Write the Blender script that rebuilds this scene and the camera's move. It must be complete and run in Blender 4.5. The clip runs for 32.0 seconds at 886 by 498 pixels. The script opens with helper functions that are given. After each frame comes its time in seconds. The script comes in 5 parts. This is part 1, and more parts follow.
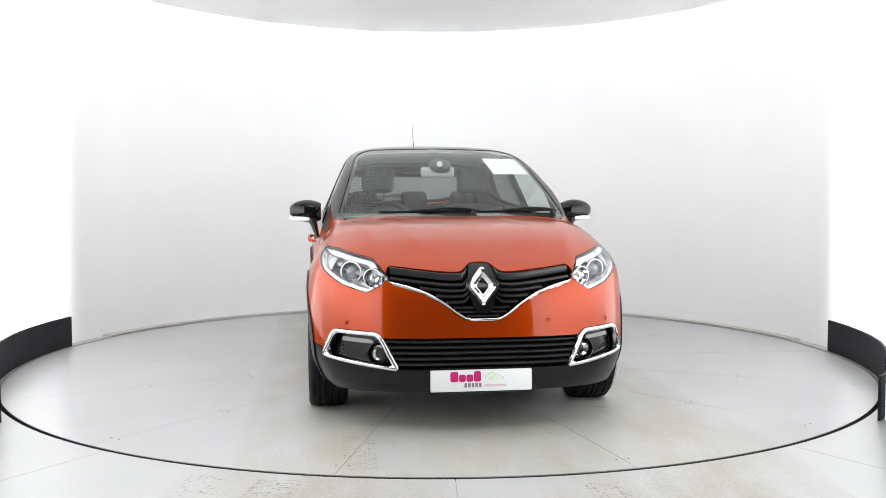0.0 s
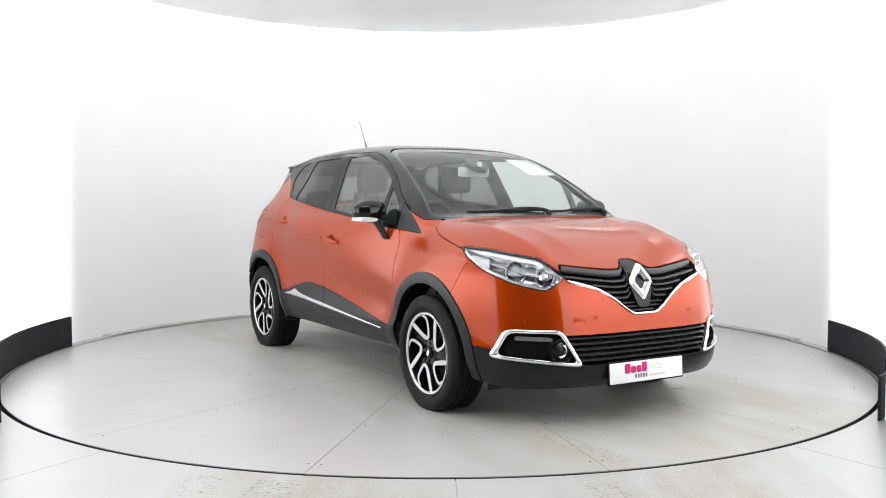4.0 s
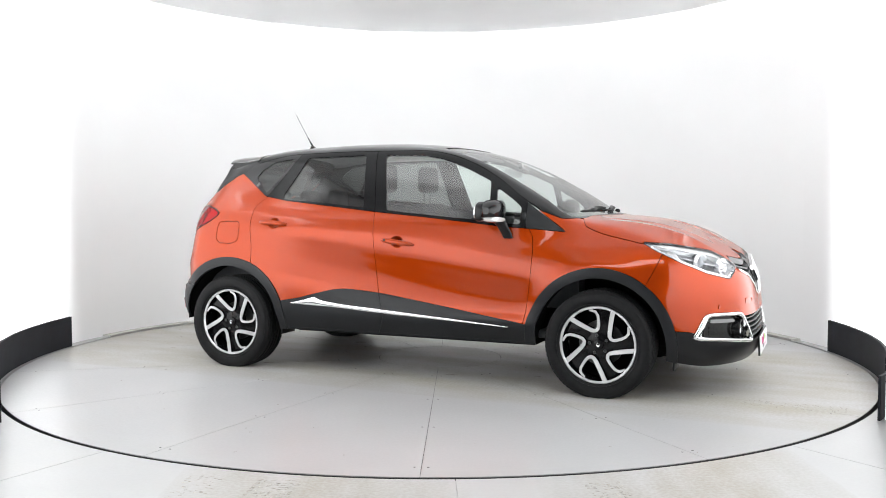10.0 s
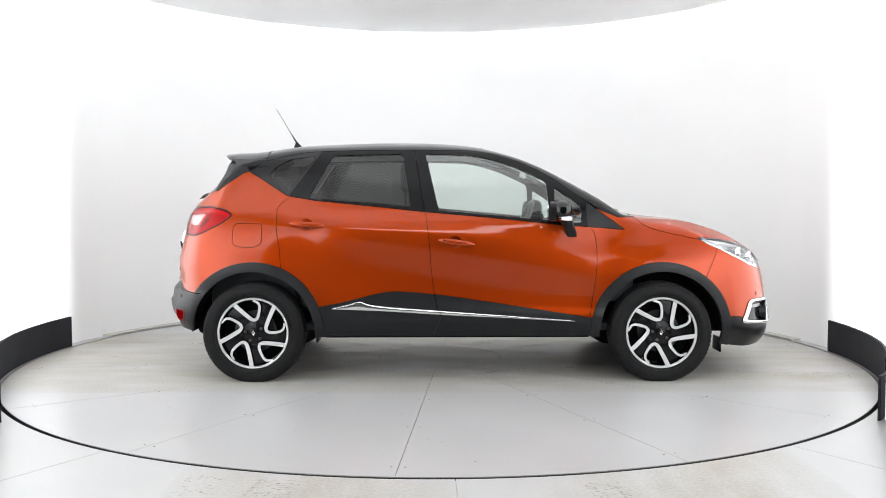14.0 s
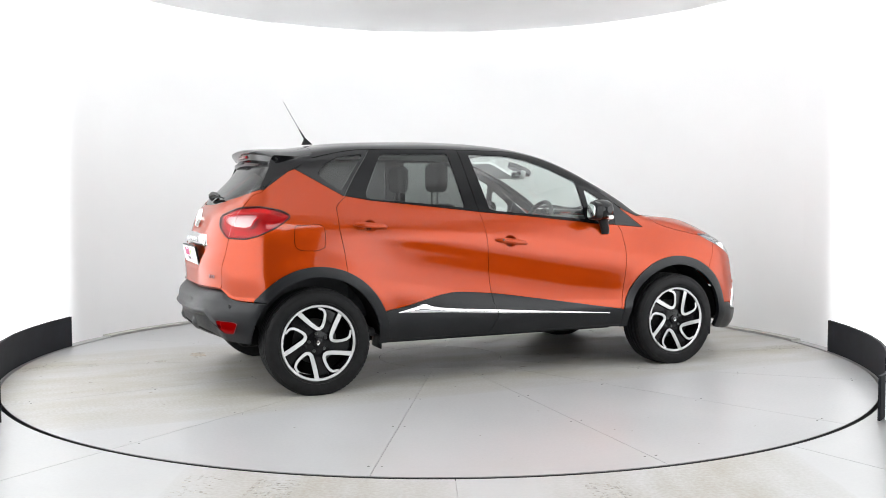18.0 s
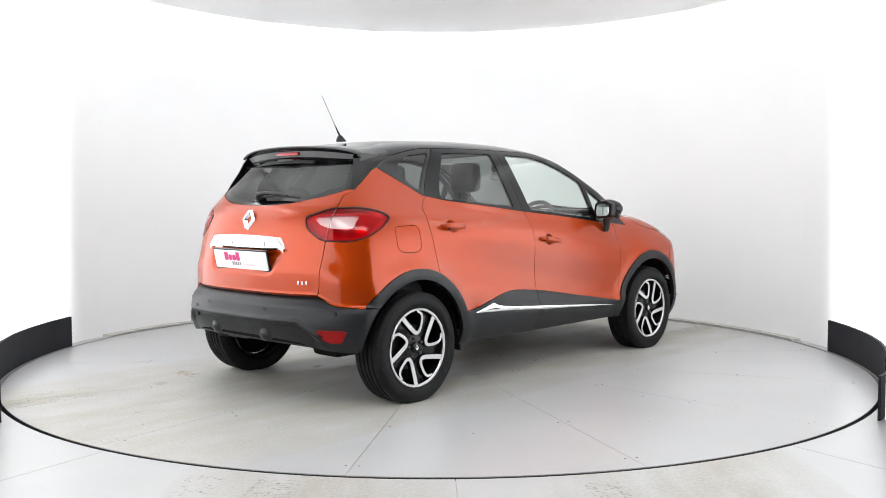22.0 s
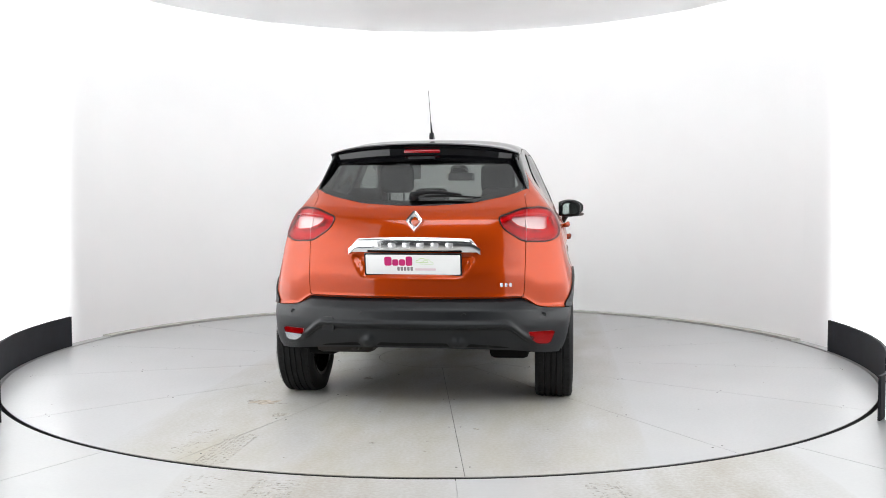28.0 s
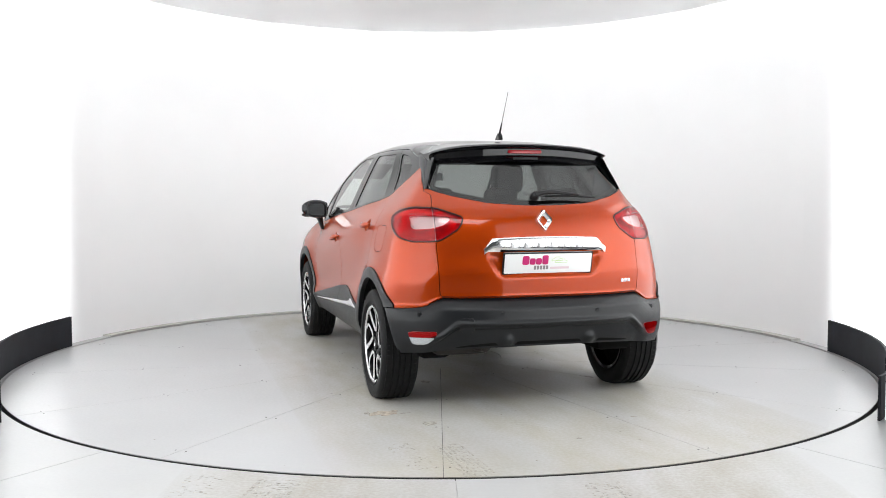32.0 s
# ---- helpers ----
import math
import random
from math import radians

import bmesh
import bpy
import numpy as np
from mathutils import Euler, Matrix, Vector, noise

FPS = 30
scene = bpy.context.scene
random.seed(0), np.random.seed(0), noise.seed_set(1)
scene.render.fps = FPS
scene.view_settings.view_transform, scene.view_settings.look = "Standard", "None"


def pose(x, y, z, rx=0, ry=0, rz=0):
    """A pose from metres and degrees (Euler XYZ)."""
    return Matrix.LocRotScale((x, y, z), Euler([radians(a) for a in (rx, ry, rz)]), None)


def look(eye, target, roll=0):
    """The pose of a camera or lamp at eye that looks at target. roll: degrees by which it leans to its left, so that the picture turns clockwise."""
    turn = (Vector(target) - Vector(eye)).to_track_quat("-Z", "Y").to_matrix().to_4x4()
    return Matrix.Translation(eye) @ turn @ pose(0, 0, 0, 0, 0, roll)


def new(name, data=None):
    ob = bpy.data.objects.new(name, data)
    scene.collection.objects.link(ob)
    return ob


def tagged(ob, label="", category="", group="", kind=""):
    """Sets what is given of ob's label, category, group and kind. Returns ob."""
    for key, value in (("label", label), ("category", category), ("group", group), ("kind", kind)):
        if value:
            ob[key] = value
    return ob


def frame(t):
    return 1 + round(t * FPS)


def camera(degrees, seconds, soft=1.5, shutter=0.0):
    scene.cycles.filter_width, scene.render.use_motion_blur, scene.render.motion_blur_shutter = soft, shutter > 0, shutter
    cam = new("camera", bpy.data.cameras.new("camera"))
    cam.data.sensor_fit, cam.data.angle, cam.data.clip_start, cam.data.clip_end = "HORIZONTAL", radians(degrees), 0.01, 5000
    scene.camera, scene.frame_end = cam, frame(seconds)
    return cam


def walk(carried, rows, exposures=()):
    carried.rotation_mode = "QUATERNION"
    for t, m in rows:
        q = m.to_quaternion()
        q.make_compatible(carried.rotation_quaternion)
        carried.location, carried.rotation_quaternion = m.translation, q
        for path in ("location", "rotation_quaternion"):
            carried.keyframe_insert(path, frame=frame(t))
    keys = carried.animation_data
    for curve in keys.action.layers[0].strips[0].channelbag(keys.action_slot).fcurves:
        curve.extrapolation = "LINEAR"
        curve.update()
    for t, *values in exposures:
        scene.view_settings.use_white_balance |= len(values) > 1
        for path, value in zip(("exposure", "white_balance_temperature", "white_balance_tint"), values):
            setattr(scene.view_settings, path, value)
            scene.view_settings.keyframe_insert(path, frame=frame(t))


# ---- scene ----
# ---------------------------------------------------------------- camera
EYE = Vector((0.0, -6.6940, 1.1613))
cam = camera(51.946, 32.0, soft=0.9)
_yaw, _pitch = -0.003426, -0.054193
_ahead = Vector((-math.sin(_yaw) * math.cos(_pitch), math.cos(_yaw) * math.cos(_pitch), math.sin(_pitch)))
walk(cam, [(0.0, look(EYE, EYE + _ahead, -0.0803)), (32.0, look(EYE, EYE + _ahead, -0.0803))])

# ---------------------------------------------------------------- light
WALL_R, WALL_H, TABLE_R = 3.06, 2.92, 2.941
OPEN = radians(50)            # half angle of the studio's open side, towards the camera
world = bpy.data.worlds.new("world")
scene.world = world
world.use_nodes = True
world.node_tree.nodes["Background"].inputs[0].default_value = (0.9, 0.95, 1.0, 1)
world.node_tree.nodes["Background"].inputs[1].default_value = 0.02
scene.view_settings.exposure = 1.95


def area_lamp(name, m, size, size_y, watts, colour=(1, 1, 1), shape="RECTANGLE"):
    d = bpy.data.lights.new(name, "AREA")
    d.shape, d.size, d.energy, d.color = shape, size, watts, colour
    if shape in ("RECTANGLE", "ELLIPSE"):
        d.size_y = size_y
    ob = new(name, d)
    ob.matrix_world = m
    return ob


# added stand-in for overhead light; the ceiling has no known lamp here
CEIL_FILL = area_lamp("added_ceiling_fill", pose(0, 0.1, 2.898), 4.9, 4.7, 11, (0.95, 0.985, 1.0), "ELLIPSE")
# added fill above the camera, unseen, to brighten the sides that face it
BOOTH_FILL = area_lamp("added_booth_fill", pose(0, -4.2, 3.2, -20, 0, 0), 2.4, 1.6, 24, (0.95, 0.985, 1.0))

# ---------------------------------------------------------------- materials


def mat(name, base, rough=0.5, metal=0.0, coat=0.0, spec=0.5, noise_scale=0.0, vary=0.0, bump=0.0, bump_scale=200.0, rough_vary=0.0, emit=None, emit_strength=0.0):
    m = bpy.data.materials.new(name)
    m.use_nodes = True
    nt = m.node_tree
    b = nt.nodes["Principled BSDF"]
    b.inputs["Base Color"].default_value = (*base, 1)
    b.inputs["Roughness"].default_value = rough
    b.inputs["Metallic"].default_value = metal
    b.inputs["Coat Weight"].default_value = coat
    b.inputs["Coat Roughness"].default_value = 0.03
    b.inputs["Specular IOR Level"].default_value = spec
    if emit:
        b.inputs["Emission Color"].default_value = (*emit, 1)
        b.inputs["Emission Strength"].default_value = emit_strength
    if vary or bump or rough_vary:
        tc = nt.nodes.new("ShaderNodeTexCoord")
    if vary or rough_vary:
        n = nt.nodes.new("ShaderNodeTexNoise")
        n.inputs["Scale"].default_value = noise_scale
        n.inputs["Detail"].default_value = 6
        nt.links.new(tc.outputs["Object"], n.inputs["Vector"])
        if vary:
            r = nt.nodes.new("ShaderNodeValToRGB")
            r.color_ramp.elements[0].position, r.color_ramp.elements[1].position = 0.3, 0.7
            r.color_ramp.elements[0].color = (*[c * (1 - vary) for c in base], 1)
            r.color_ramp.elements[1].color = (*[min(1, c * (1 + vary)) for c in base], 1)
            nt.links.new(n.outputs["Fac"], r.inputs["Fac"])
            nt.links.new(r.outputs["Color"], b.inputs["Base Color"])
        if rough_vary:
            mr = nt.nodes.new("ShaderNodeMapRange")
            mr.inputs["To Min"].default_value, mr.inputs["To Max"].default_value = max(0, rough - rough_vary), rough + rough_vary
            nt.links.new(n.outputs["Fac"], mr.inputs["Value"])
            nt.links.new(mr.outputs["Result"], b.inputs["Roughness"])
    if bump:
        n2 = nt.nodes.new("ShaderNodeTexNoise")
        n2.inputs["Scale"].default_value = bump_scale
        n2.inputs["Detail"].default_value = 4
        bp = nt.nodes.new("ShaderNodeBump")
        bp.inputs["Strength"].default_value, bp.inputs["Distance"].default_value = bump, 0.002
        nt.links.new(tc.outputs["Object"], n2.inputs["Vector"])
        nt.links.new(n2.outputs["Fac"], bp.inputs["Height"])
        nt.links.new(bp.outputs["Normal"], b.inputs["Normal"])
    return m


def glass(name, tint, gloss_rough=0.0, base=0.075):
    """A thin pane: clear tint straight through, a mirror on top by Fresnel."""
    m = bpy.data.materials.new(name)
    m.use_nodes = True
    nt = m.node_tree
    nt.nodes.remove(nt.nodes["Principled BSDF"])
    out = nt.nodes["Material Output"]
    t, g, mix, fr, po, ad = (nt.nodes.new("ShaderNode" + k) for k in ("BsdfTransparent", "BsdfGlossy", "MixShader", "LayerWeight", "Math", "Math"))
    t.inputs["Color"].default_value = (*tint, 1)
    g.inputs["Roughness"].default_value = gloss_rough
    fr.inputs["Blend"].default_value = 0.5
    po.operation, po.inputs[1].default_value = "POWER", 5.0
    ad.operation, ad.inputs[1].default_value, ad.inputs[2].default_value = "MULTIPLY_ADD", 0.9, base
    nt.links.new(fr.outputs["Facing"], po.inputs[0])
    nt.links.new(po.outputs[0], ad.inputs[0])
    nt.links.new(ad.outputs[0], mix.inputs[0])
    nt.links.new(t.outputs[0], mix.inputs[1])
    nt.links.new(g.outputs[0], mix.inputs[2])
    nt.links.new(mix.outputs[0], out.inputs["Surface"])
    return m


PAINT = mat("orange_metallic_paint", (0.345, 0.0355, 0.0012), 0.36, 0.55, 0.72, 0.0, 900, 0.12)
PAINT.node_tree.nodes["Principled BSDF"].inputs["Coat Roughness"].default_value = 0.07  # fine orange peel
BLACK_PAINT = mat("gloss_black_paint", (0.004, 0.004, 0.005), 0.25, 0.0, 0.9, 0.0)
PLASTIC = mat("grey_black_grained_plastic", (0.0065, 0.0073, 0.0088), 0.36, 0.0, 0.0, 0.34, 6, 0.12, 0.25, 700)
TRIM = mat("satin_black_trim", (0.006, 0.006, 0.0068), 0.30, spec=0.3)
FRAME = mat("gloss_black_window_frame", (0.005, 0.005, 0.0058), 0.14, spec=0.22)
# near-black for undersides and liners, and for shade inside gaps and recesses
DARK = mat("black_underside_and_shade", (0.006, 0.006, 0.006), 0.9, spec=0.1)
CHROME = mat("polished_chrome", (0.90, 0.90, 0.91), 0.12, 1.0)
ALLOY = mat("machined_aluminium", (0.80, 0.80, 0.81), 0.27, 0.7)
RIM_BLACK = mat("gloss_black_rim", (0.005, 0.005, 0.0055), 0.25, 0, 0.3, 0.1)
RUBBER = mat("tyre_rubber", (0.0075, 0.0075, 0.008), 0.6, 0, 0, 0.20, 30, 0.25, 0.2, 400)
GLASS_CLEAR = glass("clear_green_glass", (0.89, 0.945, 0.92), 0.0, 0.06)
GLASS_TINT = glass("privacy_tinted_glass", (0.215, 0.226, 0.222), 0.0, 0.055)
GLASS_LAMP = glass("clear_lamp_glass", (0.97, 0.975, 0.98), 0.0, 0.04)
GLASS_RED = glass("red_lamp_glass", (0.74, 0.009, 0.018), 0.0, 0.03)
GLASS_PINK = glass("pink_lamp_glass", (0.96, 0.80, 0.79), 0.0, 0.04)
GLASS_SIDE = glass("clear_solar_glass", (0.86, 0.93, 0.90), 0.0, 0.17)
WHITE = mat("white_plate", (0.82, 0.82, 0.82), 0.35)
PINK = mat("magenta_print", (0.50, 0.01, 0.14), 0.4)
GREY_PRINT = mat("grey_print", (0.22, 0.20, 0.21), 0.4)
GREEN_PRINT = mat("green_print", (0.42, 0.62, 0.16), 0.4)
FABRIC = mat("dark_grey_seat_fabric", (0.045, 0.047, 0.05), 0.9, 0, 0, 0.2, 60, 0.2, 0.4, 900)
DASH = mat("dark_dashboard_plastic", (0.05, 0.052, 0.055), 0.7, 0, 0, 0.3, 20, 0.1)
LIGHT_TRIM = mat("pale_grey_headlining", (0.55, 0.56, 0.55), 0.85, 0, 0, 0.2, 40, 0.05)
MIRROR = mat("mirror_glass", (0.9, 0.92, 0.92), 0.01, 1.0)

# ---------------------------------------------------------------- mesh helpers


def curve(xs, ys):
    """A smooth monotone cubic through the knots, for arrays."""
    xs, ys = np.asarray(xs, float), np.asarray(ys, float)
    h, d = np.diff(xs), np.diff(ys) / np.diff(xs)
    m = np.empty_like(ys)
    m[0], m[-1] = d[0], d[-1]
    same = d[:-1] * d[1:] > 0
    w1, w2 = 2 * h[1:] + h[:-1], h[1:] + 2 * h[:-1]
    with np.errstate(divide="ignore", invalid="ignore"):
        m[1:-1] = np.where(same, (w1 + w2) / (w1 / d[:-1] + w2 / d[1:]), 0)

    def f(x):
        x = np.clip(np.asarray(x, float), xs[0], xs[-1])
        i = np.clip(np.searchsorted(xs, x) - 1, 0, len(xs) - 2)
        t = (x - xs[i]) / h[i]
        return ((1 + 2 * t) * (1 - t) ** 2 * ys[i] + t * (1 - t) ** 2 * h[i] * m[i] + t * t * (3 - 2 * t) * ys[i + 1] + t * t * (t - 1) * h[i] * m[i + 1])
    return f


def smax(a, b, k):
    return 0.5 * (a + b + np.sqrt((a - b) ** 2 + k * k))


def step(a, b, x):
    t = np.clip((x - a) / (b - a), 0, 1)
    return t * t * (3 - 2 * t)


def rounded(points, r=0.0, n=5):
    """A closed outline with its corners rounded by radius r."""
    pts = [np.array(p, float) for p in points]
    if r <= 0:
        return np.array(pts)
    out = []
    for i, p in enumerate(pts):
        a, b = pts[i - 1] - p, pts[(i + 1) % len(pts)] - p
        la, lb = np.linalg.norm(a), np.linalg.norm(b)
        k = min(r, la * 0.45, lb * 0.45)
        s, e = p + a / la * k, p + b / lb * k
        for j in range(n + 1):
            t = j / n
            out.append((1 - t) ** 2 * s + 2 * t * (1 - t) * p + t * t * e)
    return np.array(out)


def sdf(poly, u, v):
    """Signed distance to a closed outline, negative inside."""
    p = np.stack([u, v], -1)
    best = np.full(len(p), 1e9)
    inside = np.zeros(len(p), bool)
    for a, b in zip(poly, np.roll(poly, -1, 0)):
        e, w = b - a, p - a
        t = np.clip((w @ e) / max(e @ e, 1e-12), 0, 1)
        best = np.minimum(best, ((w - t[:, None] * e) ** 2).sum(1))
        c = (a[1] > p[:, 1]) != (b[1] > p[:, 1])
        with np.errstate(divide="ignore", invalid="ignore"):
            xc = a[0] + (p[:, 1] - a[1]) / (b[1] - a[1]) * e[0]
        inside ^= c & (p[:, 0] < xc)
    d = np.sqrt(best)
    return np.where(inside, -d, d)


def clip(mesh, phi):
    """The piece of a triangle mesh (vertices, normals, triangles) where phi is below zero."""
    V, N, F = mesh
    s = phi[F]
    neg = s < 0
    k = neg.sum(1)
    keep = F[k == 3]
    nv, nn, tris = [V], [N], [keep]
    count = len(V)
    for want in (1, 2):
        m = k == want
        if not m.any():
            continue
        f, ng = F[m], neg[m]
        odd = ng.argmax(1) if want == 1 else (~ng).argmax(1)
        r = np.arange(len(f))
        a, b, c = f[r, odd], f[r, (odd + 1) % 3], f[r, (odd + 2) % 3]
        ids = []
        for q in (b, c):
            t = (phi[a] / (phi[a] - phi[q]))[:, None]
            nv.append(V[a] + t * (V[q] - V[a]))
            nn.append(N[a] + t * (N[q] - N[a]))
            ids.append(count + r)
            count += len(f)
        ab, ac = ids
        if want == 1:
            tris.append(np.stack([a, ab, ac], 1))
        else:
            tris.append(np.stack([ab, b, c], 1))
            tris.append(np.stack([ab, c, ac], 1))
    V, N, F = np.concatenate(nv), np.concatenate(nn), np.concatenate(tris)
    if not len(F):
        return V[:0], N[:0], F
    used, inv = np.unique(F, return_inverse=True)
    V, N, F = V[used], N[used], inv.reshape(-1, 3)
    _, first, inv = np.unique((V * 5e4).round().astype(np.int64), axis=0, return_index=True, return_inverse=True)
    F = inv.ravel()[F]
    ok = (F[:, 0] != F[:, 1]) & (F[:, 1] != F[:, 2]) & (F[:, 2] != F[:, 0])
    return V[first], N[first], F[ok]


def refine(mesh, times=1):
    """Every triangle into four, for pieces that are shaped further."""
    V, N, F = mesh
    for _ in range(times):
        e = np.sort(np.concatenate([F[:, [0, 1]], F[:, [1, 2]], F[:, [2, 0]]]), 1)
        u, inv = np.unique(e, axis=0, return_inverse=True)
        inv = inv.ravel() + len(V)
        k = len(F)
        ab, bc, ca = inv[:k], inv[k:2 * k], inv[2 * k:]
        V = np.concatenate([V, (V[u[:, 0]] + V[u[:, 1]]) / 2])
        N = np.concatenate([N, (N[u[:, 0]] + N[u[:, 1]]) / 2])
        a, b, c = F.T
        F = np.concatenate([np.stack(q, 1) for q in ((a, ab, ca), (b, bc, ab), (c, ca, bc), (ab, bc, ca))])
    return V, N, F


def domed(mesh, fn, wide, high, times=2):
    """A band shaped to a rounded bar: fn runs from 0 to wide across it."""
    V, N, F = refine(mesh, times)
    t = np.clip(fn(V) / wide * 2 - 1, -1, 1)
    return V + N * (high * np.sqrt(1 - 0.98 * t * t))[:, None], N, F


def mirrored(mesh):
    V, N, F = mesh
    return V * (1, -1, 1), N * (1, -1, 1), F[:, ::-1]


def joined(*meshes):
    V, N, F, k = [], [], [], 0
    for v, n, f in meshes:
        V.append(v), N.append(n), F.append(f + k)
        k += len(v)
    V, N, F = np.concatenate(V), np.concatenate(N), np.concatenate(F)
    _, first, inv = np.unique((V * 5e4).round().astype(np.int64), axis=0, return_index=True, return_inverse=True)
    F = inv.ravel()[F]
    ok = (F[:, 0] != F[:, 1]) & (F[:, 1] != F[:, 2]) & (F[:, 2] != F[:, 0])
    return V[first], N[first], F[ok]


def both(mesh):
    return joined(mesh, mirrored(mesh))


def to_mesh(name, mesh, thick=0.0, lift=0.0):
    """A Blender mesh from triangles; lift moves it along its normals, thick gives it a turned-in edge and a back."""
    V, N, F = mesh
    V = V + N * lift
    if thick:
        e = np.concatenate([F[:, [0, 1]], F[:, [1, 2]], F[:, [2, 0]]])
        key = np.sort(e, 1)
        _, i, c = np.unique(key, axis=0, return_index=True, return_counts=True)
        rim = e[i[c == 1]]
        n = len(V)
        # the rim walls have corners of their own, so that the panel's edge stays crisp
        R = np.unique(rim)
        remap = np.zeros(n, int)
        remap[R] = np.arange(len(R))
        a, b = remap[rim[:, 0]] + 2 * n, remap[rim[:, 1]] + 2 * n
        k = len(R)
        walls = np.concatenate([np.stack([b, a, a + k], 1), np.stack([b, a + k, b + k], 1)])
        back = V - N * thick
        V2 = np.concatenate([V, back, V[R], back[R]])
        F2 = np.concatenate([F, F[:, ::-1] + n, walls])
    else:
        V2, F2 = V, F
    me = bpy.data.meshes.new(name)
    me.vertices.add(len(V2))
    me.vertices.foreach_set("co", V2.ravel())
    me.loops.add(F2.size)
    me.loops.foreach_set("vertex_index", F2.ravel().astype(np.int32))
    me.polygons.add(len(F2))
    me.polygons.foreach_set("loop_start", np.arange(0, F2.size, 3, dtype=np.int32))
    me.polygons.foreach_set("use_smooth", np.ones(len(F2), bool))
    me.update(calc_edges=True)
    return me


def sheet(name, mesh, material, parent, thick=0.0, lift=0.0, label=""):
    me = to_mesh(name, mesh, thick, lift)
    me.materials.append(material)
    ob = new(name, me)
    ob.parent = parent
    return tagged(ob, label)


def part(name, bm, material, parent, label="", smooth=True, m=None):
    me = bpy.data.meshes.new(name)
    bmesh.ops.recalc_face_normals(bm, faces=bm.faces[:])
    bm.to_mesh(me)
    bm.free()
    if smooth:
        me.polygons.foreach_set("use_smooth", np.ones(len(me.polygons), bool))
        me.set_sharp_from_angle(angle=radians(38))
    me.materials.append(material)
    ob = new(name, me)
    ob.parent = parent
    if m is not None:
        ob.matrix_basis = m
    return tagged(ob, label)


def box(bm, x0, x1, y0, y1, z0, z1, bevel=0.0, m=None, seg=2):
    g = bmesh.ops.create_cube(bm, size=1)
    vs = g["verts"]
    for v in vs:
        v.co = Vector((x0 + (v.co.x + 0.5) * (x1 - x0), y0 + (v.co.y + 0.5) * (y1 - y0), z0 + (v.co.z + 0.5) * (z1 - z0)))
    if bevel:
        es = list({e for v in vs for e in v.link_edges})
        r = bmesh.ops.bevel(bm, geom=es, offset=bevel, segments=seg, affect="EDGES", profile=0.5)
        vs = list({v for f in r["faces"] for v in f.verts} | {v for v in vs if v.is_valid})
    if m is not None:
        bmesh.ops.transform(bm, matrix=m, verts=vs)
    return vs


def lathe(bm, profile, n=48, axis="y", closed=False):
    """Turn (radius, along) pairs about an axis."""
    rings = []
    for r, a in profile:
        ring = []
        for i in range(n):
            c, s = math.cos(2 * math.pi * i / n) * r, math.sin(2 * math.pi * i / n) * r
            ring.append(bm.verts.new((c, a, s) if axis == "y" else (c, s, a) if axis == "z" else (a, c, s)))
        rings.append(ring)
    pairs = list(zip(rings, rings[1:])) + ([(rings[-1], rings[0])] if closed else [])
    for p, q in pairs:
        for i in range(n):
            bm.faces.new((p[i], p[(i + 1) % n], q[(i + 1) % n], q[i]))
    return rings


def prism(bm, outline, d0, d1, axis="y", bevel=0.0):
    """An outline in the plane across an axis, pulled from d0 to d1."""
    def at(u, v, d):
        return (u, d, v) if axis == "y" else (d, u, v) if axis == "x" else (u, v, d)
    a = [bm.verts.new(at(u, v, d0)) for u, v in outline]
    b = [bm.verts.new(at(u, v, d1)) for u, v in outline]
    n = len(a)
    fs = [bm.faces.new(a[::-1]), bm.faces.new(b)]
    for i in range(n):
        fs.append(bm.faces.new((a[i], a[(i + 1) % n], b[(i + 1) % n], b[i])))
    if bevel:
        es = list({e for f in fs[:2] for e in f.edges})
        bmesh.ops.bevel(bm, geom=es, offset=bevel, segments=2, affect="EDGES", profile=0.5)


def tube(bm, pts, radius, n=10, cap=True):
    """A round bar along points."""
    pts = [Vector(p) for p in pts]
    rings = []
    for i, p in enumerate(pts):
        d = (pts[min(i + 1, len(pts) - 1)] - pts[max(i - 1, 0)]).normalized()
        q = d.to_track_quat("Z", "Y")
        r = radius[i] if isinstance(radius, (list, tuple)) else radius
        rings.append([bm.verts.new(p + q @ Vector((math.cos(2 * math.pi * k / n) * r, math.sin(2 * math.pi * k / n) * r, 0))) for k in range(n)])
    for a, b in zip(rings, rings[1:]):
        for k in range(n):
            bm.faces.new((a[k], a[(k + 1) % n], b[(k + 1) % n], b[k]))
    if cap:
        bm.faces.new(rings[0][::-1]), bm.faces.new(rings[-1])

# ---------------------------------------------------------------- studio
WALL = mat("white_painted_wall", (0.925, 0.925, 0.925), 0.75, 0, 0, 0.3, 1.2, 0.015)
CEIL = mat("white_ceiling", (0.93, 0.93, 0.935), 0.8, 0, 0, 0.3, 1.5, 0.02)
SEALANT = mat("pale_floor_sealant", (0.46, 0.45, 0.425), 0.7, noise_scale=8, vary=0.12)
SKIRT = mat("black_rubber_skirt", (0.010, 0.011, 0.015), 0.7, 0, 0, 0.3, 8, 0.3)


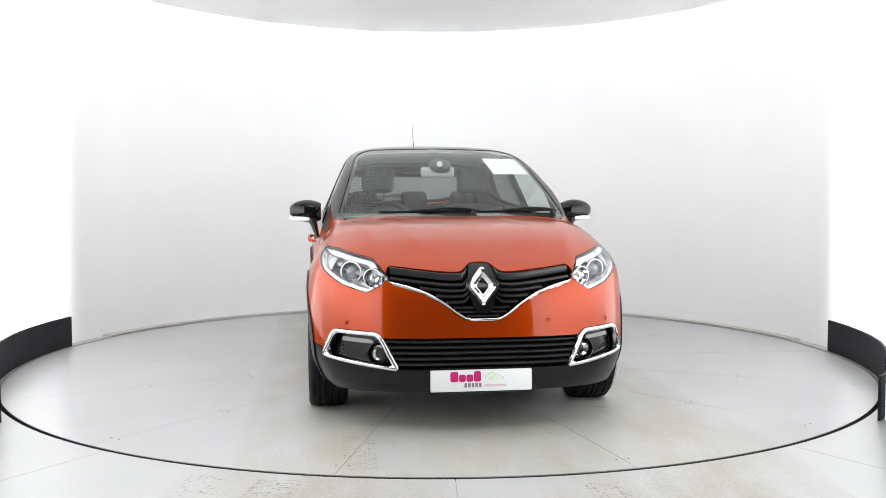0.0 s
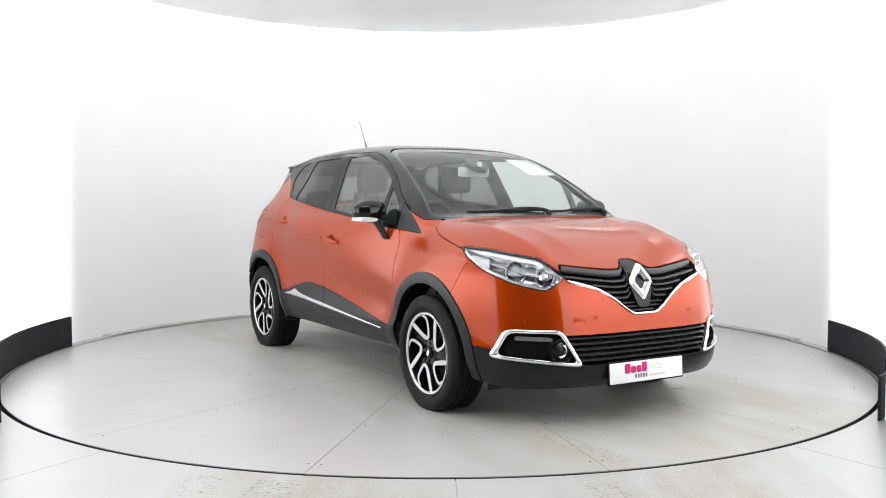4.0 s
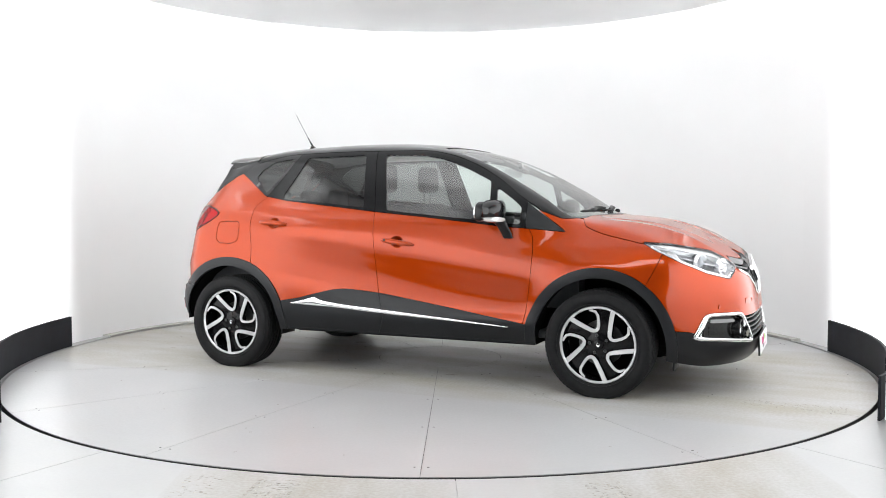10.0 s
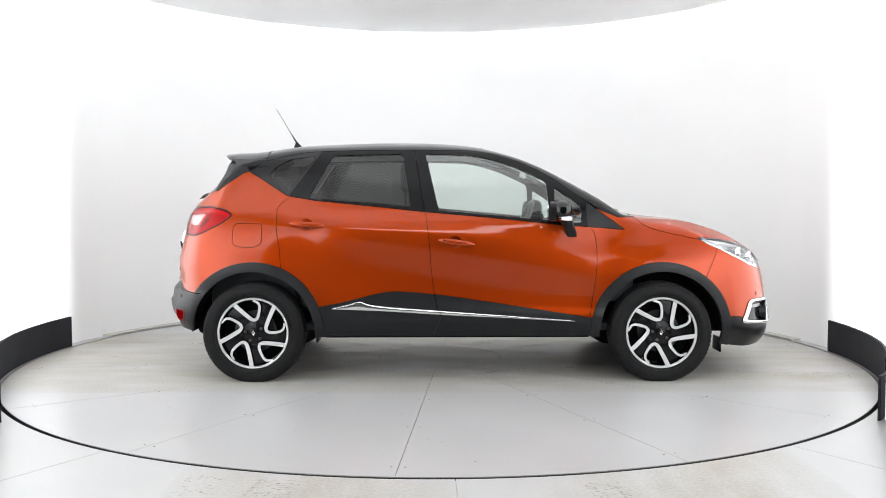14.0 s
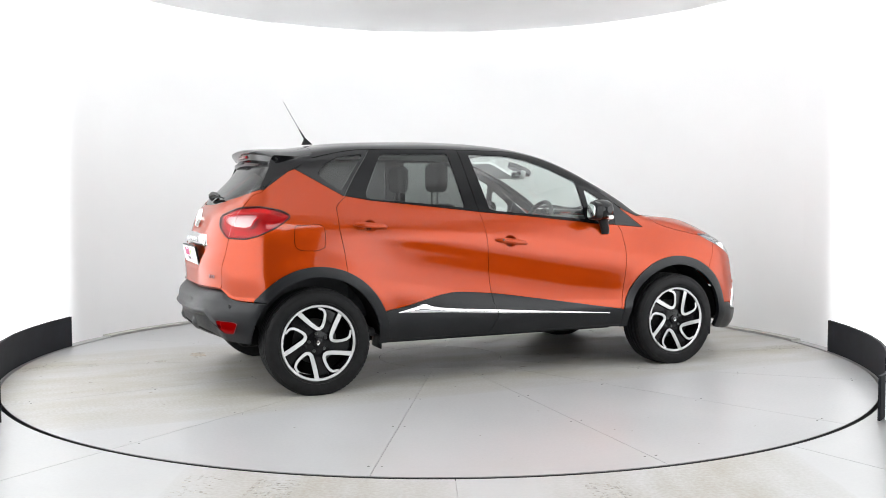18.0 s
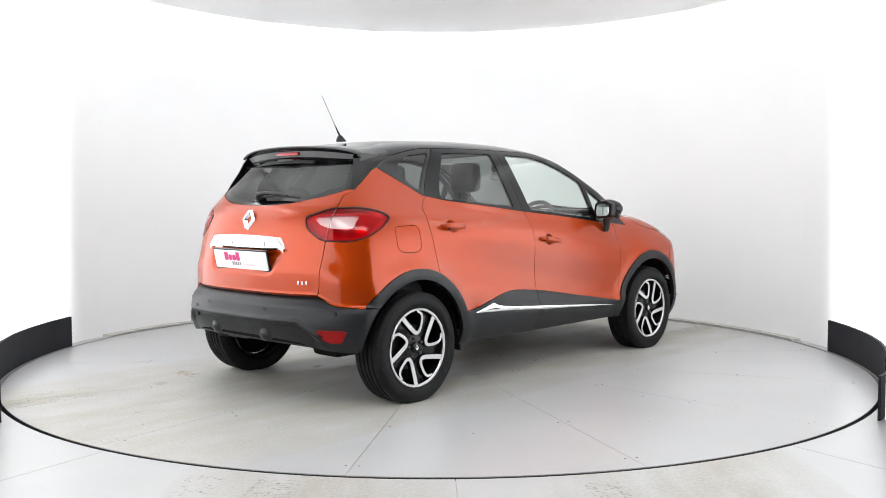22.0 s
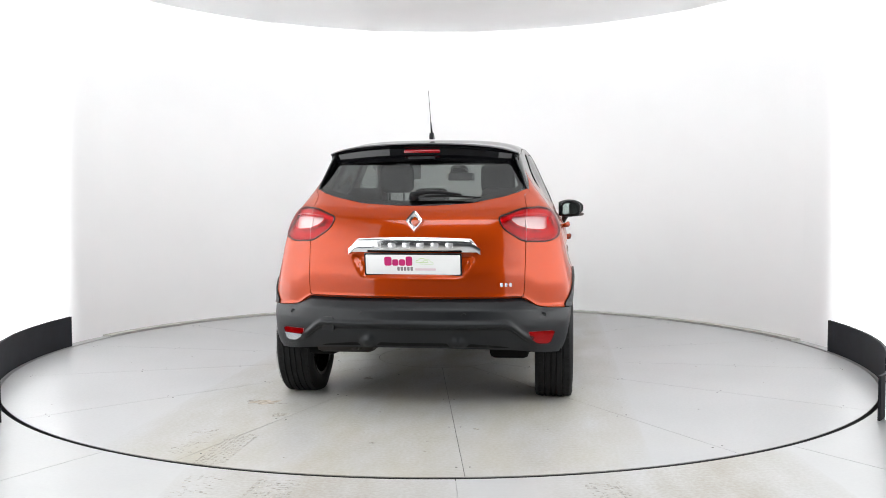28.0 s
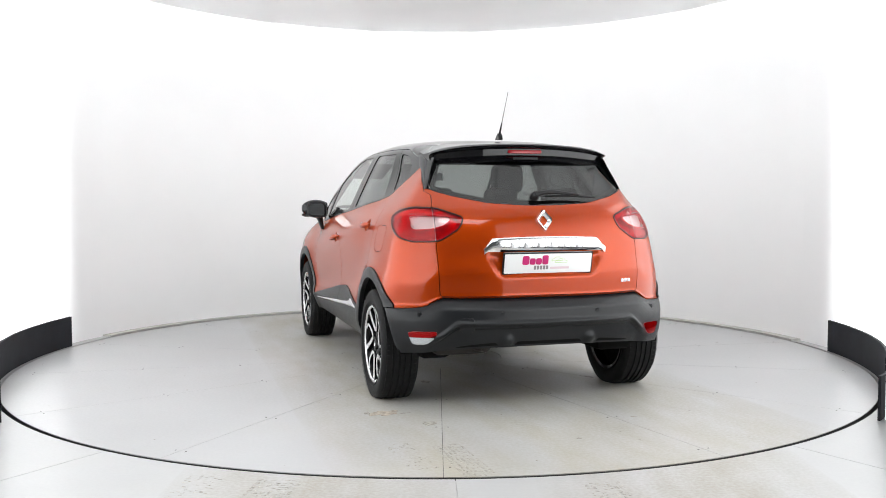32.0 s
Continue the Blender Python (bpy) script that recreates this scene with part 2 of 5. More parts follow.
def worn_floor(name, base, tracks, along, rough, soil, middle=0.0):
    """Grey floor paint, mottled, with beige dirt worn in along wheel tracks. tracks: (middle, half width) across the lane."""
    m = bpy.data.materials.new(name)
    m.use_nodes = True
    nt = m.node_tree
    N, L = nt.nodes, nt.links
    b = N["Principled BSDF"]

    def math_node(op, a, c=None, clamp=False):
        n = N.new("ShaderNodeMath")
        n.operation, n.use_clamp = op, clamp
        for i, v in enumerate((a, c)):
            if v is None:
                continue
            if isinstance(v, (int, float)):
                n.inputs[i].default_value = v
            else:
                L.new(v, n.inputs[i])
        return n.outputs[0]

    def noise_node(scale, detail=5, stretch=(1, 1, 1), lo=0.4, hi=0.65):
        mp = N.new("ShaderNodeMapping")
        mp.inputs["Scale"].default_value = stretch
        L.new(tc.outputs["Object"], mp.inputs["Vector"])
        n = N.new("ShaderNodeTexNoise")
        n.inputs["Scale"].default_value, n.inputs["Detail"].default_value = scale, detail
        L.new(mp.outputs[0], n.inputs["Vector"])
        r = N.new("ShaderNodeMapRange")
        r.inputs["From Min"].default_value, r.inputs["From Max"].default_value = lo, hi
        L.new(n.outputs["Fac"], r.inputs["Value"])
        return r.outputs[0]

    def blend(fac, a, c):
        n = N.new("ShaderNodeMix")
        n.data_type = "RGBA"
        L.new(fac, n.inputs["Factor"])
        for k, v in (("A", a), ("B", c)):
            sock = [i for i in n.inputs if i.name == k and i.type == "RGBA"][0]
            if isinstance(v, tuple):
                sock.default_value = (*v, 1)
            else:
                L.new(v, sock)
        return [o for o in n.outputs if o.type == "RGBA"][0]
    tc = N.new("ShaderNodeTexCoord")
    sep = N.new("ShaderNodeSeparateXYZ")
    L.new(tc.outputs["Object"], sep.inputs[0])
    across = math_node("ABSOLUTE", math_node("SUBTRACT", sep.outputs["Y" if along == "x" else "X"], middle))
    band = None
    for mid, half in tracks:
        d = math_node("ABSOLUTE", math_node("SUBTRACT", across, mid))
        f = math_node("SUBTRACT", 1.0, math_node("DIVIDE", d, half), True)
        f = math_node("POWER", f, 0.45)
        band = f if band is None else math_node("MAXIMUM", band, f)
    st = (0.35, 1, 1) if along == "x" else (1, 0.35, 1)
    streak = noise_node(4.5, 5, st, 0.30, 0.72)
    fine = noise_node(60, 4, (1, 1, 1), 0.35, 0.65)
    wave = N.new("ShaderNodeTexWave")
    wave.bands_direction = "X" if along == "x" else "Y"
    wave.inputs["Scale"].default_value, wave.inputs["Distortion"].default_value = 9.0, 6.0
    L.new(tc.outputs["Object"], wave.inputs["Vector"])
    tread = math_node("MULTIPLY", math_node("MULTIPLY", wave.outputs["Fac"], noise_node(3.0, 3, (1, 1, 1), 0.50, 0.66)), 0.30)
    dirt = math_node("MULTIPLY", band, math_node("ADD", math_node("MULTIPLY", streak, 0.85), math_node("MULTIPLY", fine, 0.30)), True)
    col = blend(noise_node(1.1, 4, (1, 1, 1), 0.3, 0.7), tuple(c * 0.94 for c in base), tuple(c * 1.05 for c in base))
    col = blend(math_node("MULTIPLY", noise_node(2.4, 6, (1, 1, 1), 0.50, 0.80), 0.30), col, (0.41, 0.40, 0.365))
    col = blend(math_node("MULTIPLY", dirt, 0.85), col, soil)
    col = blend(math_node("MULTIPLY", math_node("MULTIPLY", band, tread), 0.8), col, (0.27, 0.245, 0.20))
    spots = noise_node(9.5, 3, (1, 1.7, 1), 0.745, 0.80)
    col = blend(math_node("MULTIPLY", spots, 0.7), col, (0.20, 0.18, 0.15))
    L.new(col, b.inputs["Base Color"])
    rr = N.new("ShaderNodeMapRange")
    rr.inputs["To Min"].default_value, rr.inputs["To Max"].default_value = rough - 0.06, rough + 0.22
    L.new(math_node("ADD", dirt, math_node("MULTIPLY", fine, 0.2)), rr.inputs["Value"])
    L.new(rr.outputs[0], b.inputs["Roughness"])
    bp = N.new("ShaderNodeBump")
    bp.inputs["Strength"].default_value, bp.inputs["Distance"].default_value = 0.05, 0.0008
    L.new(math_node("ADD", noise_node(9, 5), math_node("MULTIPLY", fine, dirt)), bp.inputs["Height"])
    L.new(bp.outputs[0], b.inputs["Normal"])
    return m


FLOOR = worn_floor("worn_painted_floor", (0.415, 0.415, 0.415), ((0.75, 0.62),), "y", 0.42, (0.285, 0.252, 0.195), 0.26)
PLATE = worn_floor("worn_grey_deck_paint", (0.400, 0.400, 0.404), ((0.78, 0.50), (0.15, 0.45)), "x", 0.34, (0.365, 0.335, 0.262))
STEEL = mat("dark_steel_edge", (0.06, 0.06, 0.06), 0.5, 0.6)
BOOTH = mat("dim_grey_wall", (0.24, 0.24, 0.24), 0.8, noise_scale=1.5, vary=0.1)


def arc_wall(name, r0, r1, z0, z1, a0, a1, n, material, label):
    bm = bmesh.new()
    cols = []
    for i in range(n + 1):
        a = a0 + (a1 - a0) * i / n
        c, s = math.cos(a), math.sin(a)
        cols.append([bm.verts.new((r * c, r * s, z)) for r, z in ((r0, z0), (r0, z1), (r1, z1), (r1, z0))])
    for p, q in zip(cols, cols[1:]):
        for k in range(4):
            bm.faces.new((p[k], q[k], q[(k + 1) % 4], p[(k + 1) % 4]))
    bm.faces.new(cols[0]), bm.faces.new(cols[-1][::-1])
    ob = part(name, bm, material, None)
    return tagged(ob, label, "wall", kind="structure")


HALF = math.pi / 2
arc_wall("wall_curved", WALL_R, WALL_R + 0.1, -0.02, WALL_H + 0.035, radians(13.8), radians(160.4), 120, WALL, "white curved studio wall around the turntable")


arc_wall("baseboard", 2.972, WALL_R - 0.002, 0.0005, 0.014, radians(13.9), radians(160.3), 120, SEALANT, "pale grey sealed edge between the curved wall and the turntable")


def backlit(name, seam, glow, top0=1.3, top1=2.3, least=0.7, low=1.0):
    """Backlit wall fabric; its glow is set by hand to fade upwards, near the floor and towards the seam with the plain
    wall.
    """
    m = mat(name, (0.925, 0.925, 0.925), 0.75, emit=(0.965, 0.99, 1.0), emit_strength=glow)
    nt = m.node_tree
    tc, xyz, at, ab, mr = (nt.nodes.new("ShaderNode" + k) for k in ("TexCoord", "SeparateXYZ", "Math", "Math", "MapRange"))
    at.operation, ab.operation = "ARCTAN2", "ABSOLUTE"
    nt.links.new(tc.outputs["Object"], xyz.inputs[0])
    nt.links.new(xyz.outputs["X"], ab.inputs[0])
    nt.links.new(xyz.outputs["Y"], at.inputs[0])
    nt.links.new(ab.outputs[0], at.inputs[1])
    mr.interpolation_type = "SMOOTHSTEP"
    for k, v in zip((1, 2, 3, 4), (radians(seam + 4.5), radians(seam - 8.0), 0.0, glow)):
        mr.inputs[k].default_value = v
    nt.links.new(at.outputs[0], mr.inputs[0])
    # upward fade put in so that the car's upper sides reflect less
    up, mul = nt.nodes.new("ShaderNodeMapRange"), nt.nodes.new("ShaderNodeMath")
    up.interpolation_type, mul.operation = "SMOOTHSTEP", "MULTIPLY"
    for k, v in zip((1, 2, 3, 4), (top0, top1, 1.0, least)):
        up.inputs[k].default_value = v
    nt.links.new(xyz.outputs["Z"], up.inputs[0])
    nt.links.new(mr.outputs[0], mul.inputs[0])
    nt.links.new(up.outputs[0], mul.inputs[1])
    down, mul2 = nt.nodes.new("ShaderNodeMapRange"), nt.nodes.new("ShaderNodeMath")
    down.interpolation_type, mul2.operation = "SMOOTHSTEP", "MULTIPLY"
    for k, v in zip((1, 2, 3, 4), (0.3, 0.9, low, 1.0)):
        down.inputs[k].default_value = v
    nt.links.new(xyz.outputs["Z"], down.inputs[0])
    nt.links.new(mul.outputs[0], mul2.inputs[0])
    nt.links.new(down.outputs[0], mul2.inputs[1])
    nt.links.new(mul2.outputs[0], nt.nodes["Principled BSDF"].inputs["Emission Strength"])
    return m


# glow for panels added out of view, with fades chosen for the reflections
STRAIGHT = backlit("unseen_glow_panel", 90.0, 0.70, 1.3, 2.4, 0.12, 0.25)


# the wall's unseen front ends, given the added panels' stronger glow
for nm, a0, a1 in (("wall_added_glow_left", radians(203.5), 3 * HALF - OPEN), ("wall_added_glow_right", -HALF + OPEN, radians(-23.5))):
    arc_wall(nm, WALL_R - 0.001, WALL_R + 0.1, -0.02, WALL_H + 0.035, a0, a1, 16, STRAIGHT, "white wall panel given a glow, beside the open front")
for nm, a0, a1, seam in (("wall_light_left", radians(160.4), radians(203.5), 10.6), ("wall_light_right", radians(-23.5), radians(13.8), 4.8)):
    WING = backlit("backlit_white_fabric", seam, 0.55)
    arc_wall(nm, WALL_R - 0.001, WALL_R + 0.1, -0.02, WALL_H + 0.035, a0, a1, 40, WING, "white wall panel given a glow, beside the open front")

bm = bmesh.new()
lathe(bm, [(0.0001, 2.965), (2.915, 2.965), (2.93, 2.955), (2.93, 2.918), (2.915, 2.908), (0.0001, 2.908)], 128, "z")
tagged(part("ceiling", bm, CEIL, None), "white round ceiling panel hung over the turntable", "ceiling", kind="structure")
GLOW = mat("lit_cove_diffuser", (0.9, 0.9, 0.9), 0.6, emit=(0.96, 0.99, 1.0), emit_strength=1.6)
PANELS = 17
for k in range(PANELS):
    a0 = HALF + 2 * math.pi * (k - 0.39) / PANELS + 0.047
    a1 = a0 + 2 * math.pi * 0.78 / PANELS
    if math.sin((a0 + a1) / 2) < -0.55:
        continue
    bm = bmesh.new()
    rows = []
    for a in np.linspace(a0, a1, 11):
        rows.append([bm.verts.new((r * math.cos(a), r * math.sin(a), z)) for r, z in ((2.945, 2.992), (3.025, 2.992), (3.025, 3.012), (2.945, 3.012))])
    for p, q in zip(rows, rows[1:]):
        for j in range(4):
            bm.faces.new((p[j], p[(j + 1) % 4], q[(j + 1) % 4], q[j]))
    bm.faces.new(rows[0]), bm.faces.new(rows[-1])
    tagged(part("cove_light", bm, GLOW, None), "glowing white curved light panel at the ceiling's edge", "ceiling light", "ring of ceiling lights")
bm = bmesh.new()
lathe(bm, [(2.86, 3.045), (3.07, 3.045), (3.07, 2.957), (3.17, 2.957), (3.17, 3.07), (2.86, 3.07)], 128, "z", True)
tagged(part("ceiling_ring", bm, CEIL, None), "white ceiling band above the ring of lights", "ceiling", kind="structure")
# unseen cap added over everything, grey so that black parts reflect little
bm = bmesh.new()
lathe(bm, [(0.0001, 3.45), (7.5, 3.45), (7.5, 3.5), (0.0001, 3.5)], 96, "z")
tagged(part("ceiling_added_cap", bm, BOOTH, None), "unseen dim grey cap added above the studio", "ceiling", kind="structure")
bm = bmesh.new()
lathe(bm, [(2.969, -0.25), (2.969, -0.006), (12, -0.006), (12, -0.25)], 160, "z", True)
floor = tagged(part("floor", bm, FLOOR, None), "worn white painted floor with dirty wheel tracks", "floor", kind="structure")
# the room behind the camera
bm = bmesh.new()
box(bm, -5.2, 5.2, -11.1, -11, 0, 3.45)
tagged(part("wall_booth_back", bm, BOOTH, None), "dim grey wall of the camera booth", "wall", kind="structure")
for sx, nm in ((-1, "wall_booth_left"), (1, "wall_booth_right")):
    bm = bmesh.new()
    box(bm, sx * 5.2 - 0.05, sx * 5.2 + 0.05, -11, 1.0, 0, 3.45)
    tagged(part(nm, bm, BOOTH, None), "dim grey side wall of the camera booth", "wall", kind="structure")

# straight glowing panels added out of view past the open front, for the car's reflections
for sx, nm in ((-1, "wall_added_panel_left"), (1, "wall_added_panel_right")):
    bm = bmesh.new()
    box(bm, -0.04, 0.04, -2.40, 0.0, 0.0, 2.95)
    ob = part(nm, bm, STRAIGHT, None, m=pose(sx * 2.42, -1.99, 0, 0, 0, sx * -20))
    tagged(ob, "white wall panel given a glow, beside the open front", "wall", kind="structure")

# the black skirt at the wall's foot, on both sides of the open front
for a0, a1 in ((radians(170.3), radians(209)), (radians(-29), radians(3.85))):
    arc_wall("wall_skirt", 2.969, 2.985, 0.002, 0.238, a0, a1, 30, SKIRT, "low black rubber skirt along the foot of the wall")
# further skirt out of view, added for the dark wedge the doors reflect
for a0, a1 in ((radians(209.3), radians(221)), (radians(-41), radians(-29.3))):
    arc_wall("wall_skirt", 3.036, 3.050, 0.002, 0.238, a0, a1, 10, SKIRT, "low black rubber skirt along the foot of the wall")
# unseen skirt at the foot of the added straight panels, also for reflections
for sx in (-1, 1):
    bm = bmesh.new()
    box(bm, -0.006, 0.006, -2.39, 0.0, 0.002, 0.238, 0.003)
    ob = part("wall_skirt", bm, SKIRT, None, m=pose(sx * 2.42, -1.99, 0, 0, 0, sx * -20) @ pose(-sx * 0.05, 0, 0))
    tagged(ob, "low black rubber skirt along the foot of the wall", "wall", kind="structure")

# ---------------------------------------------------------------- turntable and its turning
OX, OY = 0.11265, -0.08130


def turned(t):
    """The turntable's angle at t seconds, in degrees."""
    u = (t - 16) / 16
    return math.degrees(-1.446001 + 0.1031207 * t - 0.0016657 * u ** 2 + 0.0077272 * u ** 3 + 0.0066188 * u ** 4 - 0.0079229 * u ** 5 + 0.0040883 * u ** 6)


turntable = new("turntable")
tagged(turntable, "round grey painted turntable deck set flush in the floor", "turntable")


def sector(r0, r1, a0, a1, z, gap, n=16):
    """One plate of the deck, with a narrow joint along its sides."""
    bm = bmesh.new()
    rows = []
    for r in (r0, (r0 + r1) / 2, r1):
        d = gap / r
        rows.append([bm.verts.new((r * math.cos(a), r * math.sin(a), z)) for a in np.linspace(a0 + d, a1 - d, n + 1)])
    for p, q in zip(rows, rows[1:]):
        for i in range(n):
            bm.faces.new((p[i], q[i], q[i + 1], p[i + 1]))
    g = bmesh.ops.extrude_face_region(bm, geom=bm.faces[:])
    bmesh.ops.translate(bm, vec=(0, 0, -0.004), verts=[v for v in g["geom"] if isinstance(v, bmesh.types.BMVert)])
    return bm


bm = bmesh.new()
lathe(bm, [(0.0001, -0.006), (TABLE_R - 0.004, -0.006), (TABLE_R - 0.004, -0.08), (0.0001, -0.08)], 160, "z")
part("under_deck", bm, STEEL, turntable, "dark steel underframe")
SECTORS = 14
for k in range(SECTORS):
    a = radians(-93.6) + 2 * math.pi * k / SECTORS
    part("deck_plate", sector(0.452, TABLE_R, a, a + 2 * math.pi / SECTORS, 0.0, 0.0014), PLATE, turntable)
bm = bmesh.new()
lathe(bm, [(0.0001, 0.0), (0.446, 0.0), (0.448, -0.003), (0.448, -0.008), (0.0001, -0.008)], 64, "z")
part("hub_plate", bm, PLATE, turntable)
FLOOR_SECTORS = 11
for k in range(FLOOR_SECTORS):
    a = radians(-88.8) + 2 * math.pi * k / FLOOR_SECTORS
    part("floor_plate", sector(2.970, 4.6, a, a + 2 * math.pi / FLOOR_SECTORS, 0.0, 0.0018), FLOOR, floor)
bolt_mesh = None
for k in range(SECTORS):
    a = radians(-93.6) + 2 * math.pi * k / SECTORS
    for r in (0.75, 1.45, 2.1, 2.8):
        for s in (-0.03, 0.03):
            if bolt_mesh is None:
                bm = bmesh.new()
                lathe(bm, [(0.0001, 0.0008), (0.0045, 0.0008), (0.0058, 0.0)], 8, "z")
                ob = part("bolt", bm, STEEL, turntable)
                bolt_mesh = ob.data
            else:
                ob = new("bolt", bolt_mesh)
                ob.parent = turntable
            ob.matrix_basis = pose(r * math.cos(a) - s * math.sin(a), r * math.sin(a) + s * math.cos(a), 0.0)
# black ring added deep in the gap, so that the gap reads as shade
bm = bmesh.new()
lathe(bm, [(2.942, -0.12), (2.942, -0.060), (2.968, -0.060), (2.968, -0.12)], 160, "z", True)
tagged(part("gap_shade_ring", bm, DARK, None), "black ring sunk in the turntable's gap for its shade", "seal", kind="structure")

# stains and tyre prints
STAIN = mat("dark_floor_stain", (0.30, 0.28, 0.25), 0.7, noise_scale=40, vary=0.5)
PALE_STAIN = mat("brown_floor_stain", (0.40, 0.345, 0.28), 0.7, noise_scale=30, vary=0.5)
PRINT = mat("tyre_print", (0.365, 0.345, 0.305), 0.75, noise_scale=60, vary=0.5)
rng = random.Random(5)


def blot(parent, x, y, rx, ry, turn, material):
    bm = bmesh.new()
    k = [rng.uniform(0.45, 1.15) for _ in range(18)]
    vs = []
    for i in range(54):
        a = 2 * math.pi * i / 54
        q = i / 3.0
        f = k[int(q) % 18] * (1 - q % 1) + k[(int(q) + 1) % 18] * (q % 1) + rng.uniform(-0.08, 0.08)
        vs.append(bm.verts.new((rx * f * math.cos(a), ry * f * math.sin(a), 0.0)))
    bm.faces.new(vs)
    g = bmesh.ops.extrude_face_region(bm, geom=bm.faces[:])
    bmesh.ops.translate(bm, vec=(0, 0, 0.0005), verts=[v for v in g["geom"] if isinstance(v, bmesh.types.BMVert)])
    part("stain", bm, material, parent, "dried dirt stain", smooth=False, m=pose(x, y, 0.0002, 0, 0, turn))


for x, y, rx, ry, turn, m in ((-1.625, 0.797, 0.06, 0.10, 20, PALE_STAIN), (-1.60, 0.90, 0.012, 0.035, 60, STAIN), (-1.66, 0.70, 0.008, 0.03, 10, STAIN), (-1.925, 0.637, 0.055, 0.05, 0, PRINT), (-0.872, 0.363, 0.05, 0.035, 10, STAIN),
                              (-1.02, -0.70, 0.07, 0.02, 30, STAIN), (-1.15, -0.82, 0.03, 0.012, 50, STAIN), (0.35, -0.62, 0.06, 0.016, 15, STAIN), (0.9, -0.45, 0.04, 0.012, -20, STAIN), (-2.42, 0.02, 0.012, 0.016, 0, STAIN), (-2.1, -0.45, 0.022, 0.014, 30, PRINT), (1.75, 0.66, 0.05, 0.02, 70, STAIN)):
    blot(turntable, x, y, rx, ry, turn, m)
for n in range(46):
    u = rng.uniform(0, 2 * math.pi)
    r = 2.85 * math.sqrt(rng.random())
    blot(turntable, r * math.cos(u), r * math.sin(u), rng.uniform(0.003, 0.009), rng.uniform(0.003, 0.007), rng.uniform(0, 180), STAIN)


def tyre_print(parent, x0, x1, y0, y1, turn, origin, lost, material):
    """Rows of tread marks pressed in dirt, with some worn away."""
    bm = bmesh.new()
    n, cols = int((x1 - x0) / 0.013), 7
    for i in range(n):
        for j in range(cols):
            if rng.random() < lost:
                continue
            x = x0 + (x1 - x0) * i / n + rng.uniform(-0.002, 0.002)
            y = y0 + (y1 - y0) * (j + 0.5) / cols
            w = (y1 - y0) / cols * rng.uniform(0.25, 0.42)
            s = 0.4 if j % 2 else -0.4
            t = rng.uniform(0.0015, 0.004)
            vs = [bm.verts.new((x + dx + s * dy, y + dy, 0.0004)) for dx, dy in ((-t, -w), (t, -w), (t, w), (-t, w))]
            bm.faces.new(vs)
    g = bmesh.ops.extrude_face_region(bm, geom=bm.faces[:])
    bmesh.ops.translate(bm, vec=(0, 0, 0.0004), verts=[v for v in g["geom"] if isinstance(v, bmesh.types.BMVert)])
    tagged(part("tyre_print", bm, material, parent, "dirty tyre tread print", smooth=False, m=pose(origin[0], origin[1], 0.0, 0, 0, turn)), kind="stuff")


tyre_print(turntable, 0.0, 0.52, -0.075, 0.075, 0, (-2.85, 0.675), 0.35, PRINT)
tyre_print(turntable, 0.0, 0.45, -0.07, 0.07, 4, (-2.70, 0.86), 0.75, PRINT)
tyre_print(turntable, 0.0, 0.55, -0.08, 0.08, 178, (2.75, -0.72), 0.7, PRINT)
tyre_print(floor, 0.0, 0.9, -0.10, 0.10, -97, (-0.66, -2.98), 0.40, PRINT)
tyre_print(floor, 0.0, 0.8, -0.08, 0.08, -84, (0.66, -3.02), 0.55, PRINT)
tyre_print(floor, 0.0, 0.8, -0.08, 0.08, -95, (-0.98, -2.92), 0.75, PRINT)

# ---------------------------------------------------------------- the car's outer skin
car = new("car")
tagged(car, "orange small crossover car with gloss black roof, parked on the turntable", "car")

top_line = curve([-1.9, -1.6, -1.3, -1.05, -0.8, -0.45, -0.2, 0.0, 0.15, 0.35, 0.55, 0.75, 0.95, 1.12, 1.22, 1.34, 1.535, 1.73, 1.93, 2.04, 2.15],
                 [1.40, 1.465, 1.503, 1.537, 1.550, 1.559, 1.556, 1.544, 1.525, 1.478, 1.402, 1.301, 1.192, 1.091, 1.063, 1.049, 1.019, 0.963, 0.868, 0.802, 0.70])
nose_line = curve([0.15, 0.2, 0.26, 0.32, 0.40, 0.50, 0.60, 0.70, 0.80, 0.90], [2.03, 2.095, 2.142, 2.154, 2.148, 2.134, 2.122, 2.105, 2.075, 2.0])
tail_line = curve([0.25, 0.33, 0.40, 0.47, 0.55, 0.61, 0.645, 0.75, 0.86, 0.95, 1.05, 1.12, 1.18, 1.33, 1.45, 1.55],
                  [-1.89, -1.94, -1.965, -1.970, -1.962, -1.948, -1.918, -1.920, -1.896, -1.876, -1.845, -1.80, -1.742, -1.600, -1.52, -1.46])
plan = curve([-2.0, -1.8, -1.6, -1.3, -0.9, 0.0, 0.9, 1.3, 1.6, 1.8, 2.0], [0.80, 0.838, 0.862, 0.872, 0.852, 0.848, 0.850, 0.864, 0.862, 0.838, 0.80])
sect_mid = curve([0.15, 0.24, 0.32, 0.42, 0.52, 0.62, 0.72, 0.82, 0.90, 1.0, 1.08, 1.2, 1.35, 1.47, 1.6], [-0.13, -0.075, -0.036, 0, -0.016, -0.019, -0.014, -0.007, -0.013, -0.042, -0.080, -0.130, -0.195, -0.250, -0.34])
sect_rear = curve([0.15, 0.3, 0.42, 0.55, 0.69, 0.855, 0.985, 1.07, 1.12, 1.245, 1.353, 1.45, 1.6], [-0.12, -0.04, -0.012, -0.006, -0.010, -0.034, -0.064, -0.096, -0.130, -0.222, -0.282, -0.310, -0.38])
